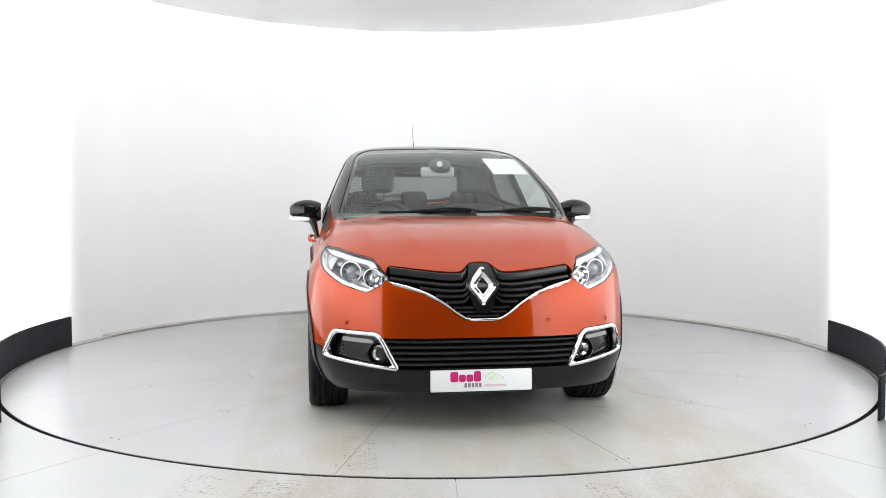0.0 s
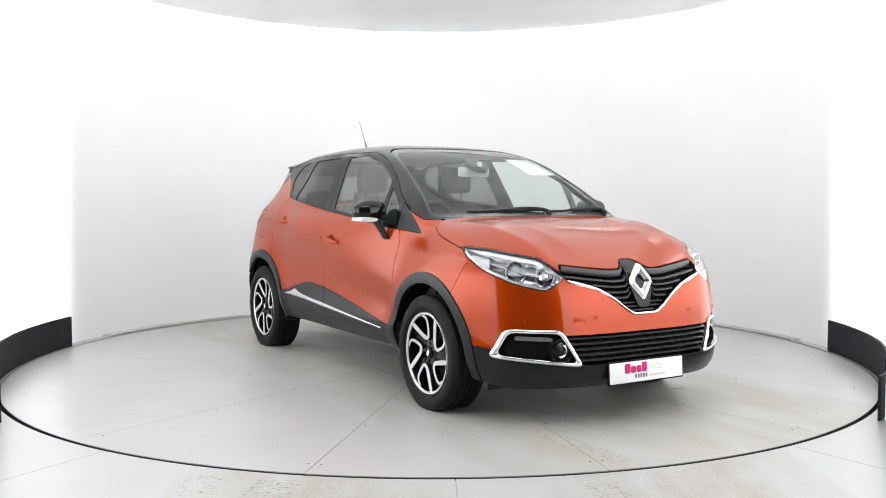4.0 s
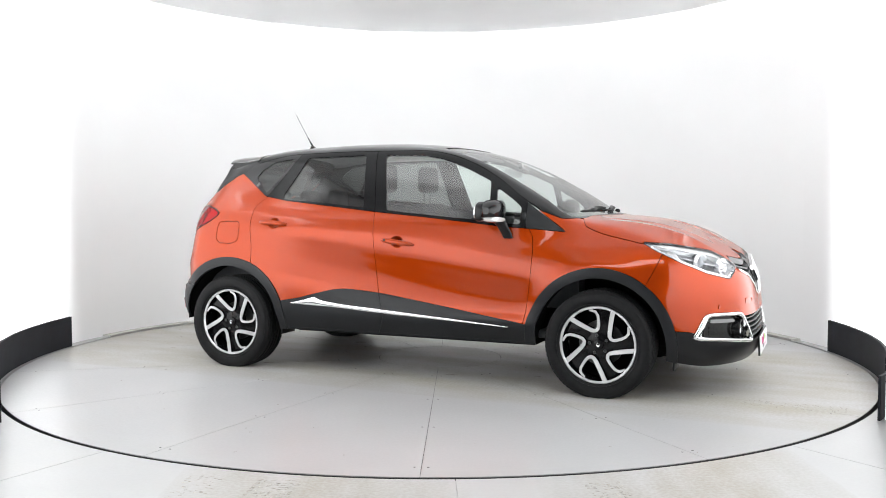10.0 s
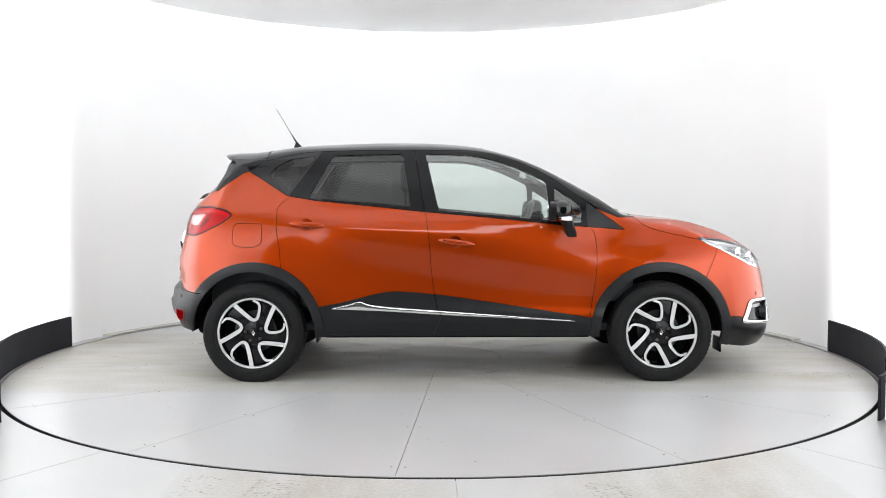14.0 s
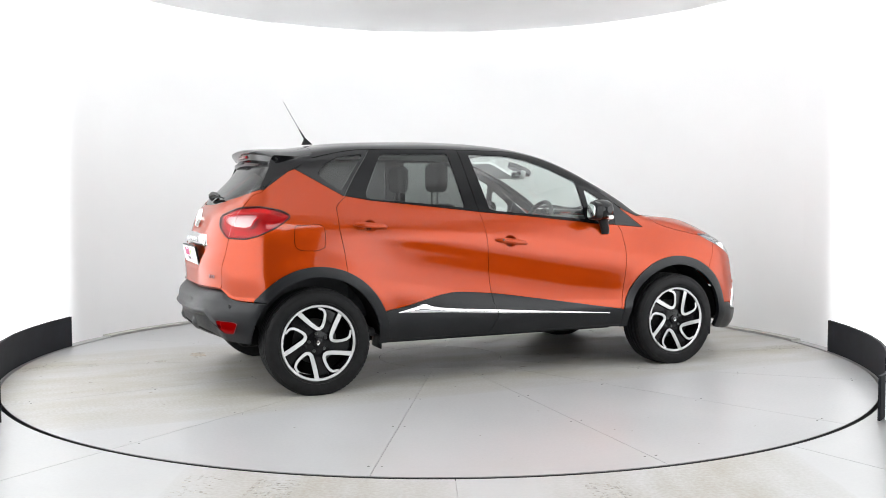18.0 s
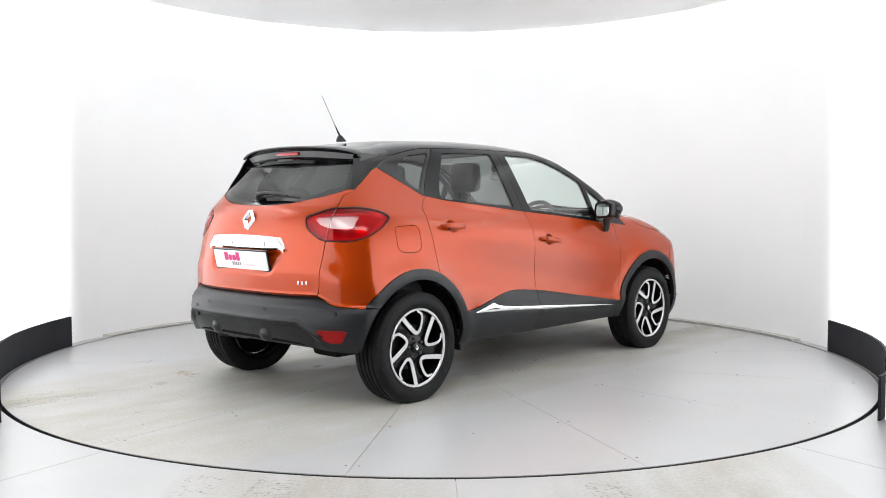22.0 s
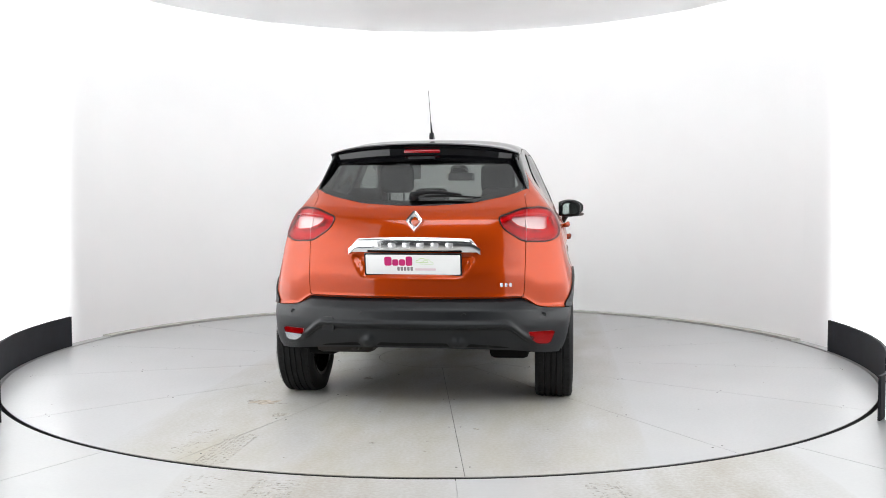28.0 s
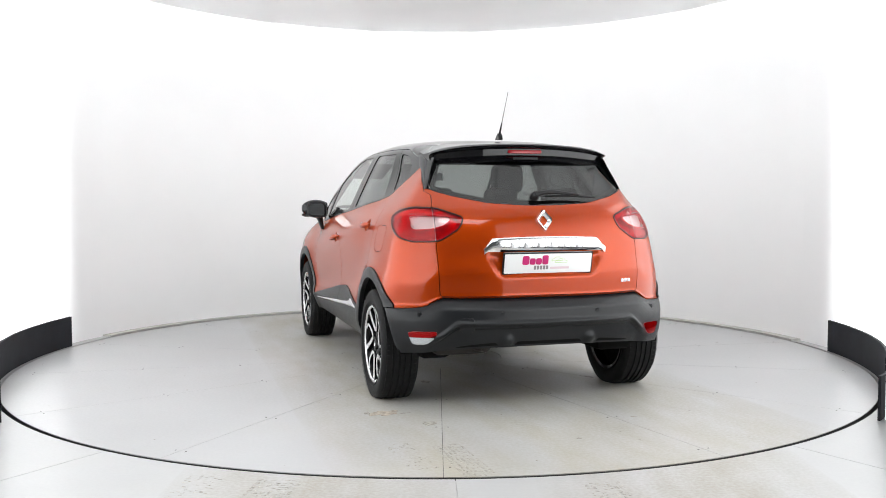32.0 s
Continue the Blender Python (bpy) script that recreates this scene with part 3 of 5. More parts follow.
sect_front = curve([0.15, 0.25, 0.36, 0.5, 0.66, 0.76, 0.85, 0.93, 1.0, 1.1, 1.6], [-0.13, -0.06, -0.015, -0.004, 0.0, -0.008, -0.038, -0.082, -0.12, -0.17, -0.40])
WHEELS = {"front": (1.303, 0.312), "rear": (-1.303, 0.314)}


def nose_bow(y):
    """How far the nose falls back at the distance y from the middle."""
    return 0.71 * y ** 3.7


def skin(p):
    """Negative inside the car's skin."""
    x, y, z = p[:, 0], np.abs(p[:, 1]), p[:, 2]
    zt = top_line(x + 0.035 * y * y * step(0.1, 0.5, x) * (1 - step(1.1, 1.3, x)) + 0.04 * y * y * step(1.3, 1.9, x)) - 0.02 * y * y - 0.36 * y ** 4 * (1 - 0.80 * step(-0.20, 0.50, x) * (1 - 0.40 * step(1.15, 1.70, x)))
    zt -= 0.010 * np.exp(-((x - 0.70) / 0.28) ** 2) * (1 - step(0.25, 0.60, y))
    crease = lambda u, w: np.exp(-(np.sqrt(u * u + 4e-4) - 0.02) / w)
    zt = zt + 0.009 * crease(y - 0.46 + 0.26 * (x - 1.2), 0.075) * step(1.14, 1.60, x) * (1 - step(1.72, 1.98, x))
    zt += 0.019 * crease(y - 0.615 + 0.13 * step(1.2, 2.0, x), 0.085) * step(1.15, 1.50, x)
    f, r = step(0.75, 1.25, x), step(-0.55, -1.40, x)
    zz = z + 0.16 * (x - 0.1) * step(0.38, 0.62, z) * (1 - step(0.84, 1.12, z))
    w = plan(x) + (1 - f - r) * sect_mid(zz) + f * sect_front(z) + r * sect_rear(z)
    w -= 0.005 * np.exp(-((x - 0.1) / 0.75) ** 2 - ((zz - 0.60) / 0.15) ** 2)
    for cx, cz in WHEELS.values():
        d = np.hypot(x - cx, z - cz)
        w += 0.012 * np.exp(-((d - 0.43) / 0.07) ** 2)
    fx = nose_line(z) - nose_bow(y)
    rx = tail_line(z + 0.055 * step(0.57, 0.70, y) * step(0.50, 0.56, z)) + 0.445 * y ** 3.0
    g = smax(z - zt, y - w, 0.045)
    g = smax(g, x - fx, 0.05)
    return smax(g, rx - x, 0.05)


def make_skin():
    """Half the skin (y below zero), met by rays from a line along the car's middle."""
    el = np.radians(np.concatenate([np.linspace(-33, 40, 112), np.linspace(40, 90, 78)[1:]]))
    xa = np.concatenate([np.full(70, 1.15), np.linspace(1.15, -1.15, 180)[1:-1], np.full(70, -1.15)])
    az = np.concatenate([np.linspace(HALF, 0, 70), np.zeros(178), np.linspace(0, -HALF, 70)])
    A, E = np.meshgrid(az, el, indexing="ij")
    X = np.repeat(xa[:, None], len(el), 1)
    o = np.stack([X, 0 * X, 0 * X + 0.62], -1).reshape(-1, 3)
    d = np.stack([np.cos(E) * np.sin(A), -np.cos(E) * np.cos(A), np.sin(E)], -1).reshape(-1, 3)
    lo, hi = np.zeros(len(o)), np.full(len(o), 2.2)
    for _ in range(24):
        mid = (lo + hi) / 2
        out = skin(o + d * mid[:, None]) > 0
        hi, lo = np.where(out, mid, hi), np.where(out, lo, mid)
    V = o + d * lo[:, None]
    V[np.abs(V[:, 1]) < 1e-5, 1] = 0
    e = 2e-3
    N = np.stack([skin(V + np.eye(3)[k] * e) - skin(V - np.eye(3)[k] * e) for k in range(3)], -1)
    N /= np.linalg.norm(N, axis=1, keepdims=True)
    N[V[:, 1] == 0, 1] = 0
    n, m = len(xa), len(el)
    i = np.arange(n * m).reshape(n, m)
    a, b, c, q = i[:-1, :-1].ravel(), i[1:, :-1].ravel(), i[1:, 1:].ravel(), i[:-1, 1:].ravel()
    F = np.concatenate([np.stack([a, c, b], 1), np.stack([a, q, c], 1)])
    return clip((V, N, F), np.full(len(V), -1.0))


GAP = 0.0018


def cut(rest, fn, gap=GAP):
    """Split a skin by fn (negative inside): the piece, and what is left, with a shut line between them."""
    phi = fn(rest[0])
    return clip(rest, phi + gap), clip(rest, gap - phi)


def side_poly(points, r=0.02):
    poly = rounded(points, r)
    return lambda V: sdf(poly, V[:, 0], V[:, 2])


def front_poly(points, r=0.02):
    poly = rounded(points, r)
    return lambda V: np.maximum(sdf(poly, np.abs(V[:, 1]), V[:, 2]), 0.9 - V[:, 0])


def rear_poly(points, r=0.02):
    poly = rounded(points, r)
    return lambda V: np.maximum(sdf(poly, np.abs(V[:, 1]), V[:, 2]), V[:, 0] + 1.0)


def corner_poly(points, r=0.02, rear=False):
    """An outline seen from the corner, across the diagonal."""
    poly = rounded(points, r)
    s = -1 if rear else 1
    return lambda V: np.maximum(sdf(poly, (s * V[:, 0] - np.abs(V[:, 1])) / math.sqrt(2), V[:, 2]), 0.8 - s * V[:, 0])


def along(p, d, far=1.2):
    """Where the line from p in direction d first meets the skin from outside."""
    p, d = np.array(p, float), np.array(d, float)
    u = np.linspace(0, far, 400)
    f = skin(p + u[:, None] * d)
    k = int(np.argmax(f < 0))
    lo, hi = u[max(k - 1, 0)], u[k]
    for _ in range(18):
        mid = (lo + hi) / 2
        if skin((p + mid * d)[None])[0] > 0:
            lo = mid
        else:
            hi = mid
    return p + lo * d


def side_y(x, z):
    return abs(float(along((x, -1.2, z), (0, 1, 0))[1]))


def rear_x(y, z):
    return float(along((-2.4, y, z), (1, 0, 0))[0])


def front_x(y, z):
    return float(along((2.5, y, z), (-1, 0, 0), 2.4)[0])
half = make_skin()
floor_line = curve([-2.0, -1.75, -0.9, 0.9, 1.6, 1.9, 2.2], [0.368, 0.325, 0.285, 0.285, 0.25, 0.205, 0.215])
half = clip(half, floor_line(half[0][:, 0]) - half[0][:, 2])


def arch(cx, cz, r):
    return lambda V: np.maximum(np.hypot(V[:, 0] - cx, V[:, 2] - cz) - r, np.abs(V[:, 0] - cx) - 0.6)


def away(fn):
    return lambda V: -fn(V)


def meet(*fns):
    return lambda V: np.max([f(V) for f in fns], 0)


def unite(*fns):
    return lambda V: np.min([f(V) for f in fns], 0)


def take(mesh, fn):
    return clip(mesh, fn(mesh[0]))


rest = half
for cx, cz in WHEELS.values():
    _, rest = cut(rest, arch(cx, cz, 0.392), 0)
pieces = {}

# outlines in side view (x, z)
belt = [(-1.379, 1.356), (-1.285, 1.300), (-1.100, 1.187), (-0.907, 1.155), (-0.691, 1.134), (-0.439, 1.108), (-0.204, 1.083), (0.139, 1.053), (0.5, 1.017), (0.681, 0.997), (0.862, 0.985)]
SIDE_GLASS = {
    "quarter_window": ([(-1.235, 1.315), (-1.20, 1.370), (-1.10, 1.428), (-0.93, 1.450), (-1.105, 1.212)], GLASS_TINT),
    "rear_door_window": ([(-0.815, 1.452), (-0.355, 1.462), (-0.297, 1.112), (-0.62, 1.143), (-0.945, 1.168), (-0.95, 1.20)], GLASS_TINT),
    "front_door_window": ([(-0.205, 1.460), (0.069, 1.455), (0.215, 1.428), (0.397, 1.366), (0.575, 1.282), (0.600, 1.028), (0.2, 1.064), (-0.122, 1.094)], GLASS_SIDE),
    "front_quarter_window": ([(0.625, 1.240), (0.745, 1.160), (0.80, 1.115), (0.80, 1.010), (0.640, 1.024)], GLASS_SIDE),
}
for k, (pts, _) in SIDE_GLASS.items():
    pieces[k], rest = cut(rest, side_poly(pts, 0.02), 0.001)
screen = rounded([(-0.7, 1.068), (0.30, 1.067), (0.60, 1.060), (0.682, 1.058), (0.680, 1.10), (0.552, 1.462), (0.46, 1.505), (-0.5, 1.530)], 0.05)
pieces["windscreen"], rest = cut(rest, lambda V: np.maximum(sdf(screen, np.abs(V[:, 1]), V[:, 2]), 0.15 - V[:, 0]), 0.002)
rear_glass = rear_poly([(-0.5, 1.128), (0.10, 1.130), (0.30, 1.143), (0.50, 1.184), (0.596, 1.228), (0.525, 1.395), (-0.5, 1.395)], 0.03)
pieces["rear_window"], rest = cut(rest, rear_glass, 0.002)

upper = side_poly(belt + [(1.083, 0.967), (0.835, 1.148), (0.93, 1.09), (1.05, 1.046), (1.17, 1.05), (1.17, 1.75), (-1.247, 1.75), (-1.247, 1.472)], 0.004)
bonnet_back = lambda V: 1.228 - 0.30 * V[:, 1] ** 2
pieces["cowl_panel"], rest = cut(rest, lambda V: np.max([V[:, 0] - bonnet_back(V) + 0.004, bonnet_back(V) - 0.09 - V[:, 0], 1.03 - V[:, 2], np.abs(V[:, 1]) - 0.675], 0), 0.001)
black, rest = cut(rest, upper)
rail = curve([-1.35, -0.929, -0.447, 0.072, 0.257, 0.443, 0.611, 0.80, 0.95, 1.2], [1.40, 1.479, 1.489, 1.485, 1.456, 1.393, 1.305, 1.175, 1.08, 0.93])
pieces["roof"], black = cut(black, lambda V: np.minimum(rail(V[:, 0]) - V[:, 2], np.maximum(0.835 - V[:, 0], 1.148 - 0.5 * (V[:, 0] - 0.835) - V[:, 2])))
front_edge = curve([0.9, 1.08, 1.467, 1.8], [-0.170, -0.204, -0.274, -0.33])
rear_edge = curve([1.0, 1.19, 1.45, 1.6], [-1.20, -1.085, -0.905, -0.80])
pieces["front_door_frame"], black = cut(black, lambda V: np.maximum(front_edge(V[:, 2]) - V[:, 0], V[:, 0] - 0.835))
pieces["mirror_sail"], black = cut(black, lambda V: 0.835 - V[:, 0])
pieces["rear_door_frame"], pieces["quarter_trim"] = cut(black, lambda V: rear_edge(V[:, 2]) - V[:, 0])

gate_side = side_poly([(-1.247, 1.75), (-1.247, 1.472), (-1.379, 1.358), (-1.548, 1.239), (-1.60, 1.19), (-1.60, 0.637), (-2.3, 0.637), (-2.3, 1.75)], 0.004)
gate_wide = curve([0.6, 0.70, 1.10, 1.19, 1.235, 1.6], [0.588, 0.598, 0.604, 0.592, 0.72, 0.9])
gate, rest = cut(rest, meet(gate_side, lambda V: np.abs(V[:, 1]) - gate_wide(V[:, 2])))
pieces["tailgate_upper_trim"], gate = cut(gate, lambda V: 1.196 + 0.45 * np.clip(np.abs(V[:, 1]) - 0.54, 0, 0.1) - V[:, 2], 0.0006)
tail_lamp = corner_poly([(0.645, 1.124), (0.532, 1.103), (0.467, 1.066), (0.519, 1.0), (0.60, 0.951), (0.69, 0.927), (0.85, 0.931), (0.944, 1.0), (0.955, 1.068), (0.80, 1.118)], 0.03, True)
pieces["tail_lamp_inner"], gate = cut(gate, tail_lamp, 0.001)
pieces["tail_lamp_outer"], rest = cut(rest, tail_lamp, 0.001)
# a sunken bay for the number plate
plate_bay = rear_poly([(-0.5, 0.735), (0.275, 0.735), (0.335, 0.845), (0.33, 0.875), (-0.5, 0.875)], 0.03)
pieces["tailgate"] = gate

# rear bumper
bump_top = curve([0.0, 0.58, 0.61, 0.68, 0.71, 0.95], [0.633, 0.633, 0.622, 0.580, 0.575, 0.558])
pieces["rear_bumper"], rest = cut(rest, lambda V: np.maximum(V[:, 2] - bump_top(np.abs(V[:, 1])), V[:, 0] + 1.3))

# wheel arch trims, and the cladding along the doors
for k, (cx, cz) in WHEELS.items():
    ring = lambda V, cx=cx, cz=cz: np.hypot(V[:, 0] - cx, V[:, 2] - cz) - 0.452
    if k == "rear":
        pieces["rear_arch_trim"], rest = cut(rest, meet(ring, lambda V: -1.72 - V[:, 0]), 0.001)
    else:
        pieces["front_arch_trim"], rest = cut(rest, meet(ring, lambda V: V[:, 0] - 1.80), 0.001)
clad_top = curve([-0.95, -0.869, -0.761, -0.617, -0.473, -0.402, -0.15, 0.137, 0.496, 0.784, 0.95], [0.462, 0.483, 0.501, 0.537, 0.569, 0.576, 0.558, 0.518, 0.464, 0.42, 0.395])
clad, rest = cut(rest, lambda V: np.maximum(V[:, 2] - clad_top(V[:, 0]), np.abs(V[:, 0]) - 0.95), 0.001)
door_split = curve([0.2, 0.288, 0.426, 0.498, 0.643, 0.895, 1.082, 1.2], [-0.19, -0.158, -0.107, -0.133, -0.158, -0.179, -0.204, -0.225])
door_front = curve([0.2, 0.287, 0.37, 0.497, 0.822, 0.93, 0.987, 1.1], [0.76, 0.788, 0.831, 0.859, 0.892, 0.884, 0.855, 0.80])
pieces["sill"], clad = cut(clad, lambda V: V[:, 2] - 0.300)
pieces["front_door_cladding"], pieces["rear_door_cladding"] = cut(clad, lambda V: door_split(V[:, 2]) - V[:, 0])

# doors
rear_door_edge = curve([0.4, 0.75, 0.823, 1.021, 1.103, 1.20], [-1.06, -1.124, -1.130, -1.157, -1.156, -1.06])
pieces["front_door"], rest = cut(rest, lambda V: np.max([V[:, 0] - door_front(V[:, 2]), door_split(V[:, 2]) - V[:, 0], 0.4 - np.abs(V[:, 1])], 0))
pieces["rear_door"], rest = cut(rest, lambda V: np.max([rear_door_edge(V[:, 2]) - V[:, 0], V[:, 0] - door_split(V[:, 2]), 0.4 - np.abs(V[:, 1])], 0))
pieces["fuel_flap"], rest = cut(rest, side_poly([(-1.431, 1.010), (-1.248, 1.014), (-1.246, 0.880), (-1.30, 0.858), (-1.40, 0.862), (-1.436, 0.885)], 0.035))

# the front
HEAD = [(0.540, 0.918), (0.70, 0.908), (0.97, 0.862), (1.108, 0.778), (1.09, 0.745), (1.02, 0.698), (0.853, 0.735), (0.69, 0.80), (0.58, 0.868)]
pieces["headlamp_lens"], rest = cut(rest, corner_poly(HEAD, 0.02), 0.001)
GRILLE = [(-0.3, 0.845), (0.045, 0.845), (0.10, 0.800), (0.15, 0.798), (0.30, 0.812), (0.462, 0.832), (0.478, 0.800), (0.458, 0.742), (0.30, 0.698), (0.20, 0.645), (0.115, 0.584), (0.07, 0.562), (-0.3, 0.562)]
grille_fn = front_poly(GRILLE, 0.018)
grille, rest = cut(rest, grille_fn, 0.001)
LOWER = [(-0.3, 0.330), (0.430, 0.330), (0.505, 0.480), (-0.3, 0.480)]
lower_fn = front_poly(LOWER, 0.008)
FOG = [(0.412, 0.320), (0.512, 0.510), (0.738, 0.514), (0.798, 0.362)]
fog_fn = front_poly(FOG, 0.035)
fog, rest = cut(rest, fog_fn, 0.001)
intake, rest = cut(rest, lower_fn, 0.001)
lip_top = curve([0.0, 0.44, 0.46, 0.60, 0.76, 0.80], [0.331, 0.331, 0.33, 0.36, 0.395, 0.405])
pieces["front_lower_bumper"], rest = cut(rest, lambda V: np.maximum(V[:, 2] - lip_top(np.abs(V[:, 1])) - 0.06 * np.clip(1.88 - V[:, 0], 0, 1), 1.5 - V[:, 0]))
hood_low = curve([1.05, 1.165, 1.195, 1.26, 1.352, 1.45, 1.53, 1.8, 1.95, 2.02, 2.2], [1.062, 1.043, 1.005, 0.974, 0.947, 0.926, 0.908, 0.862, 0.832, 0.79, 0.78])
pieces["bonnet"], rest = cut(rest, lambda V: np.maximum(hood_low(V[:, 0]) - V[:, 2], bonnet_back(V) - V[:, 0]), 0.0022)
seam = curve([0.2, 0.60, 0.656, 0.775, 0.95], [1.54, 1.545, 1.572, 1.632, 1.70])
pieces["front_bumper"], rest = cut(rest, lambda V: seam(V[:, 2]) - V[:, 0])
pieces["front_wing"], pieces["rear_quarter_panel"] = cut(rest, lambda V: -V[:, 0])

# what is made once across the car, and what is made for each side
WHOLE = {
    "roof": (BLACK_PAINT, 0.02, "gloss black roof"), "windscreen": (GLASS_CLEAR, 0.0, "clear windscreen"), "rear_window": (GLASS_TINT, 0.0, "dark tinted rear window"),
    # the front lower bumper takes blacker trim for shade on its downturned face
    "tailgate_upper_trim": (BLACK_PAINT, 0.02, ""), "tailgate": (PAINT, 0.012, ""), "rear_bumper": (PLASTIC, 0.012, "grained grey plastic bumper"), "front_lower_bumper": (TRIM, 0.012, "grained grey plastic lower bumper"),
    "bonnet": (PAINT, 0.012, ""), "cowl_panel": (TRIM, 0.012, "black cowl panel under the windscreen"), "front_bumper": (PAINT, 0.012, "")}
SIDES = {
    "front_door_frame": (FRAME, 0.02, ""), "rear_door_frame": (FRAME, 0.02, ""), "quarter_trim": (BLACK_PAINT, 0.02, ""), "mirror_sail": (PLASTIC, 0.012, ""),
    "rear_arch_trim": (PLASTIC, 0.03, "grey plastic wheel arch trim"), "front_arch_trim": (PLASTIC, 0.03, "grey plastic wheel arch trim"), "sill": (PLASTIC, 0.012, ""),
    "front_door_cladding": (PLASTIC, 0.012, ""), "rear_door_cladding": (PLASTIC, 0.012, ""), "front_door": (PAINT, 0.012, ""), "rear_door": (PAINT, 0.012, ""),
    "fuel_flap": (PAINT, 0.008, ""), "front_wing": (PAINT, 0.012, ""), "rear_quarter_panel": (PAINT, 0.012, "")}
LIFT = {"rear_arch_trim": 0.009, "front_arch_trim": 0.007, "front_door_cladding": 0.006, "rear_door_cladding": 0.006, "sill": 0.002}
made = {}
for k, (m, th, lab) in WHOLE.items():
    mesh = pieces[k]
    if k == "tailgate":
        # press the plate's bay into the panel
        V, N, F = mesh
        d = plate_bay(V)
        V = V + np.stack([0.016 * step(0.004, -0.026, d), 0 * d, 0 * d], -1)
        mesh = (V, N, F)
    if k == "rear_bumper":
        V, N, F = refine(mesh, 1)
        y, z = np.abs(V[:, 1]), V[:, 2]
        # the valance under the moulded edge is set back, with two round dents
        edge = 0.478 - 0.080 * step(0.50, 0.64, y)
        mid = (1 - step(0.57, 0.68, y)) * (V[:, 0] < -1.5)
        into = 0.022 * step(-0.004, 0.020, edge - z) * mid
        into -= 0.012 * np.exp(-((z - edge - 0.016) / 0.013) ** 2) * mid
        into += 0.13 * np.clip(edge - 0.02 - z, 0, 0.12) * mid
        into += 0.032 * step(0.560, 0.634, z) * (V[:, 0] < -1.5)
        into -= 0.018 * np.exp(-(((y - 0.245) / 0.034) ** 2 + ((z - 0.388) / 0.034) ** 2) ** 1.4)
        V = V + np.stack([into, 0 * into, 0 * into], -1)
        mesh = (V, N, F)
    made[k] = sheet(k, both(mesh), m, car, th, -0.003 if "GLASS" in m.name.upper() else 0, lab)
    if m in (GLASS_CLEAR, GLASS_TINT):
        made[k].visible_shadow = False
HANDLES = {"rear_door": (-0.962, 1.004), "front_door": (-0.010, 0.893)}
for k, (m, th, lab) in SIDES.items():
    if k in HANDLES:
        # the finger cup pressed into the door behind its handle
        V, N, F = refine(pieces[k], 1)
        hx, hz = HANDLES[k]
        d = np.hypot(V[:, 0] - hx, (V[:, 2] - hz) * 1.15)
        pieces[k] = (V - N * (0.030 * step(0.044, 0.024, d))[:, None], N, F)
    for s in (1, -1):
        made[k, s] = sheet(k, pieces[k] if s > 0 else mirrored(pieces[k]), m, car, th, LIFT.get(k, 0), lab)
for k, (_, m) in SIDE_GLASS.items():
    for s in (1, -1):
        owner = made[{"quarter_window": "quarter_trim", "rear_door_window": "rear_door_frame"}.get(k, "front_door_frame"), s]
        ob = sheet(k, pieces[k] if s > 0 else mirrored(pieces[k]), m, owner, 0.0, -0.004, "dark tinted side glass" if m is GLASS_TINT else "clear side glass")
        ob.visible_shadow = False

# black printed borders of the glass
p = take(pieces["rear_window"], lambda V: np.minimum(-rear_glass(V) - 0.030, 1.365 - V[:, 2]))
sheet("printed_border", both(p), TRIM, made["rear_window"], 0.0, -0.006, "black printed border")
p = take(pieces["windscreen"], lambda V: np.minimum(-sdf(screen, np.abs(V[:, 1]), V[:, 2]) - 0.020, V[:, 2] - 1.085))
sheet("printed_border", both(p), TRIM, made["windscreen"], 0.0, -0.006, "black printed border")

# dark linings inside the doors, the quarters and the tailgate
sheet("tailgate_lining", both(pieces["tailgate"]), DASH, made["tailgate"], 0.0, -0.018, "dark inner lining")
for k in ("front_door", "rear_door", "rear_quarter_panel"):
    for s in (1, -1):
        sheet("lining", pieces[k] if s > 0 else mirrored(pieces[k]), DASH, made[k, s], 0.0, -0.036, "dark inner lining")

# a black sheet behind the skin, for the shade in the shut lines
inner_top = [(-2.2, 1.105), (-1.66, 1.105), (-1.57, 1.18)] + belt
inner = take(half, lambda V: np.max([np.interp(V[:, 0], [b[0] for b in inner_top], [b[1] for b in inner_top]) * -1 + V[:, 2] - 0.012, V[:, 0] - 1.45], 0))
for cx, cz in WHEELS.values():
    inner = take(inner, away(arch(cx, cz, 0.41)))
sheet("shut_line_backing", both(inner), DARK, car, 0.0, -0.03, "black sheet behind the shut lines for their shade")

# grille: backing, slats, bright lower edge
grille2 = both(grille)
made["grille"] = sheet("grille", grille2, DARK, car, 0.0, -0.055, "black upper grille between the headlamps")
yz = lambda V: np.abs(V[:, 1])
gl_low = curve([0.0, 0.07, 0.115, 0.20, 0.30, 0.458, 0.5], [0.562, 0.562, 0.584, 0.645, 0.698, 0.742, 0.75])
gl_top = curve([0.0, 0.045, 0.10, 0.15, 0.30, 0.462, 0.5], [0.845, 0.845, 0.800, 0.798, 0.812, 0.832, 0.835])
p = take(grille, lambda V: np.maximum(V[:, 2] - gl_low(yz(V)) - 0.014, yz(V) - 0.47))
p = domed(p, lambda V: V[:, 2] - gl_low(yz(V)), 0.014, 0.007)
made["grille_edge"] = sheet("grille_edge", both(p), CHROME, car, 0.03, 0.001, "chrome strip under the grille")


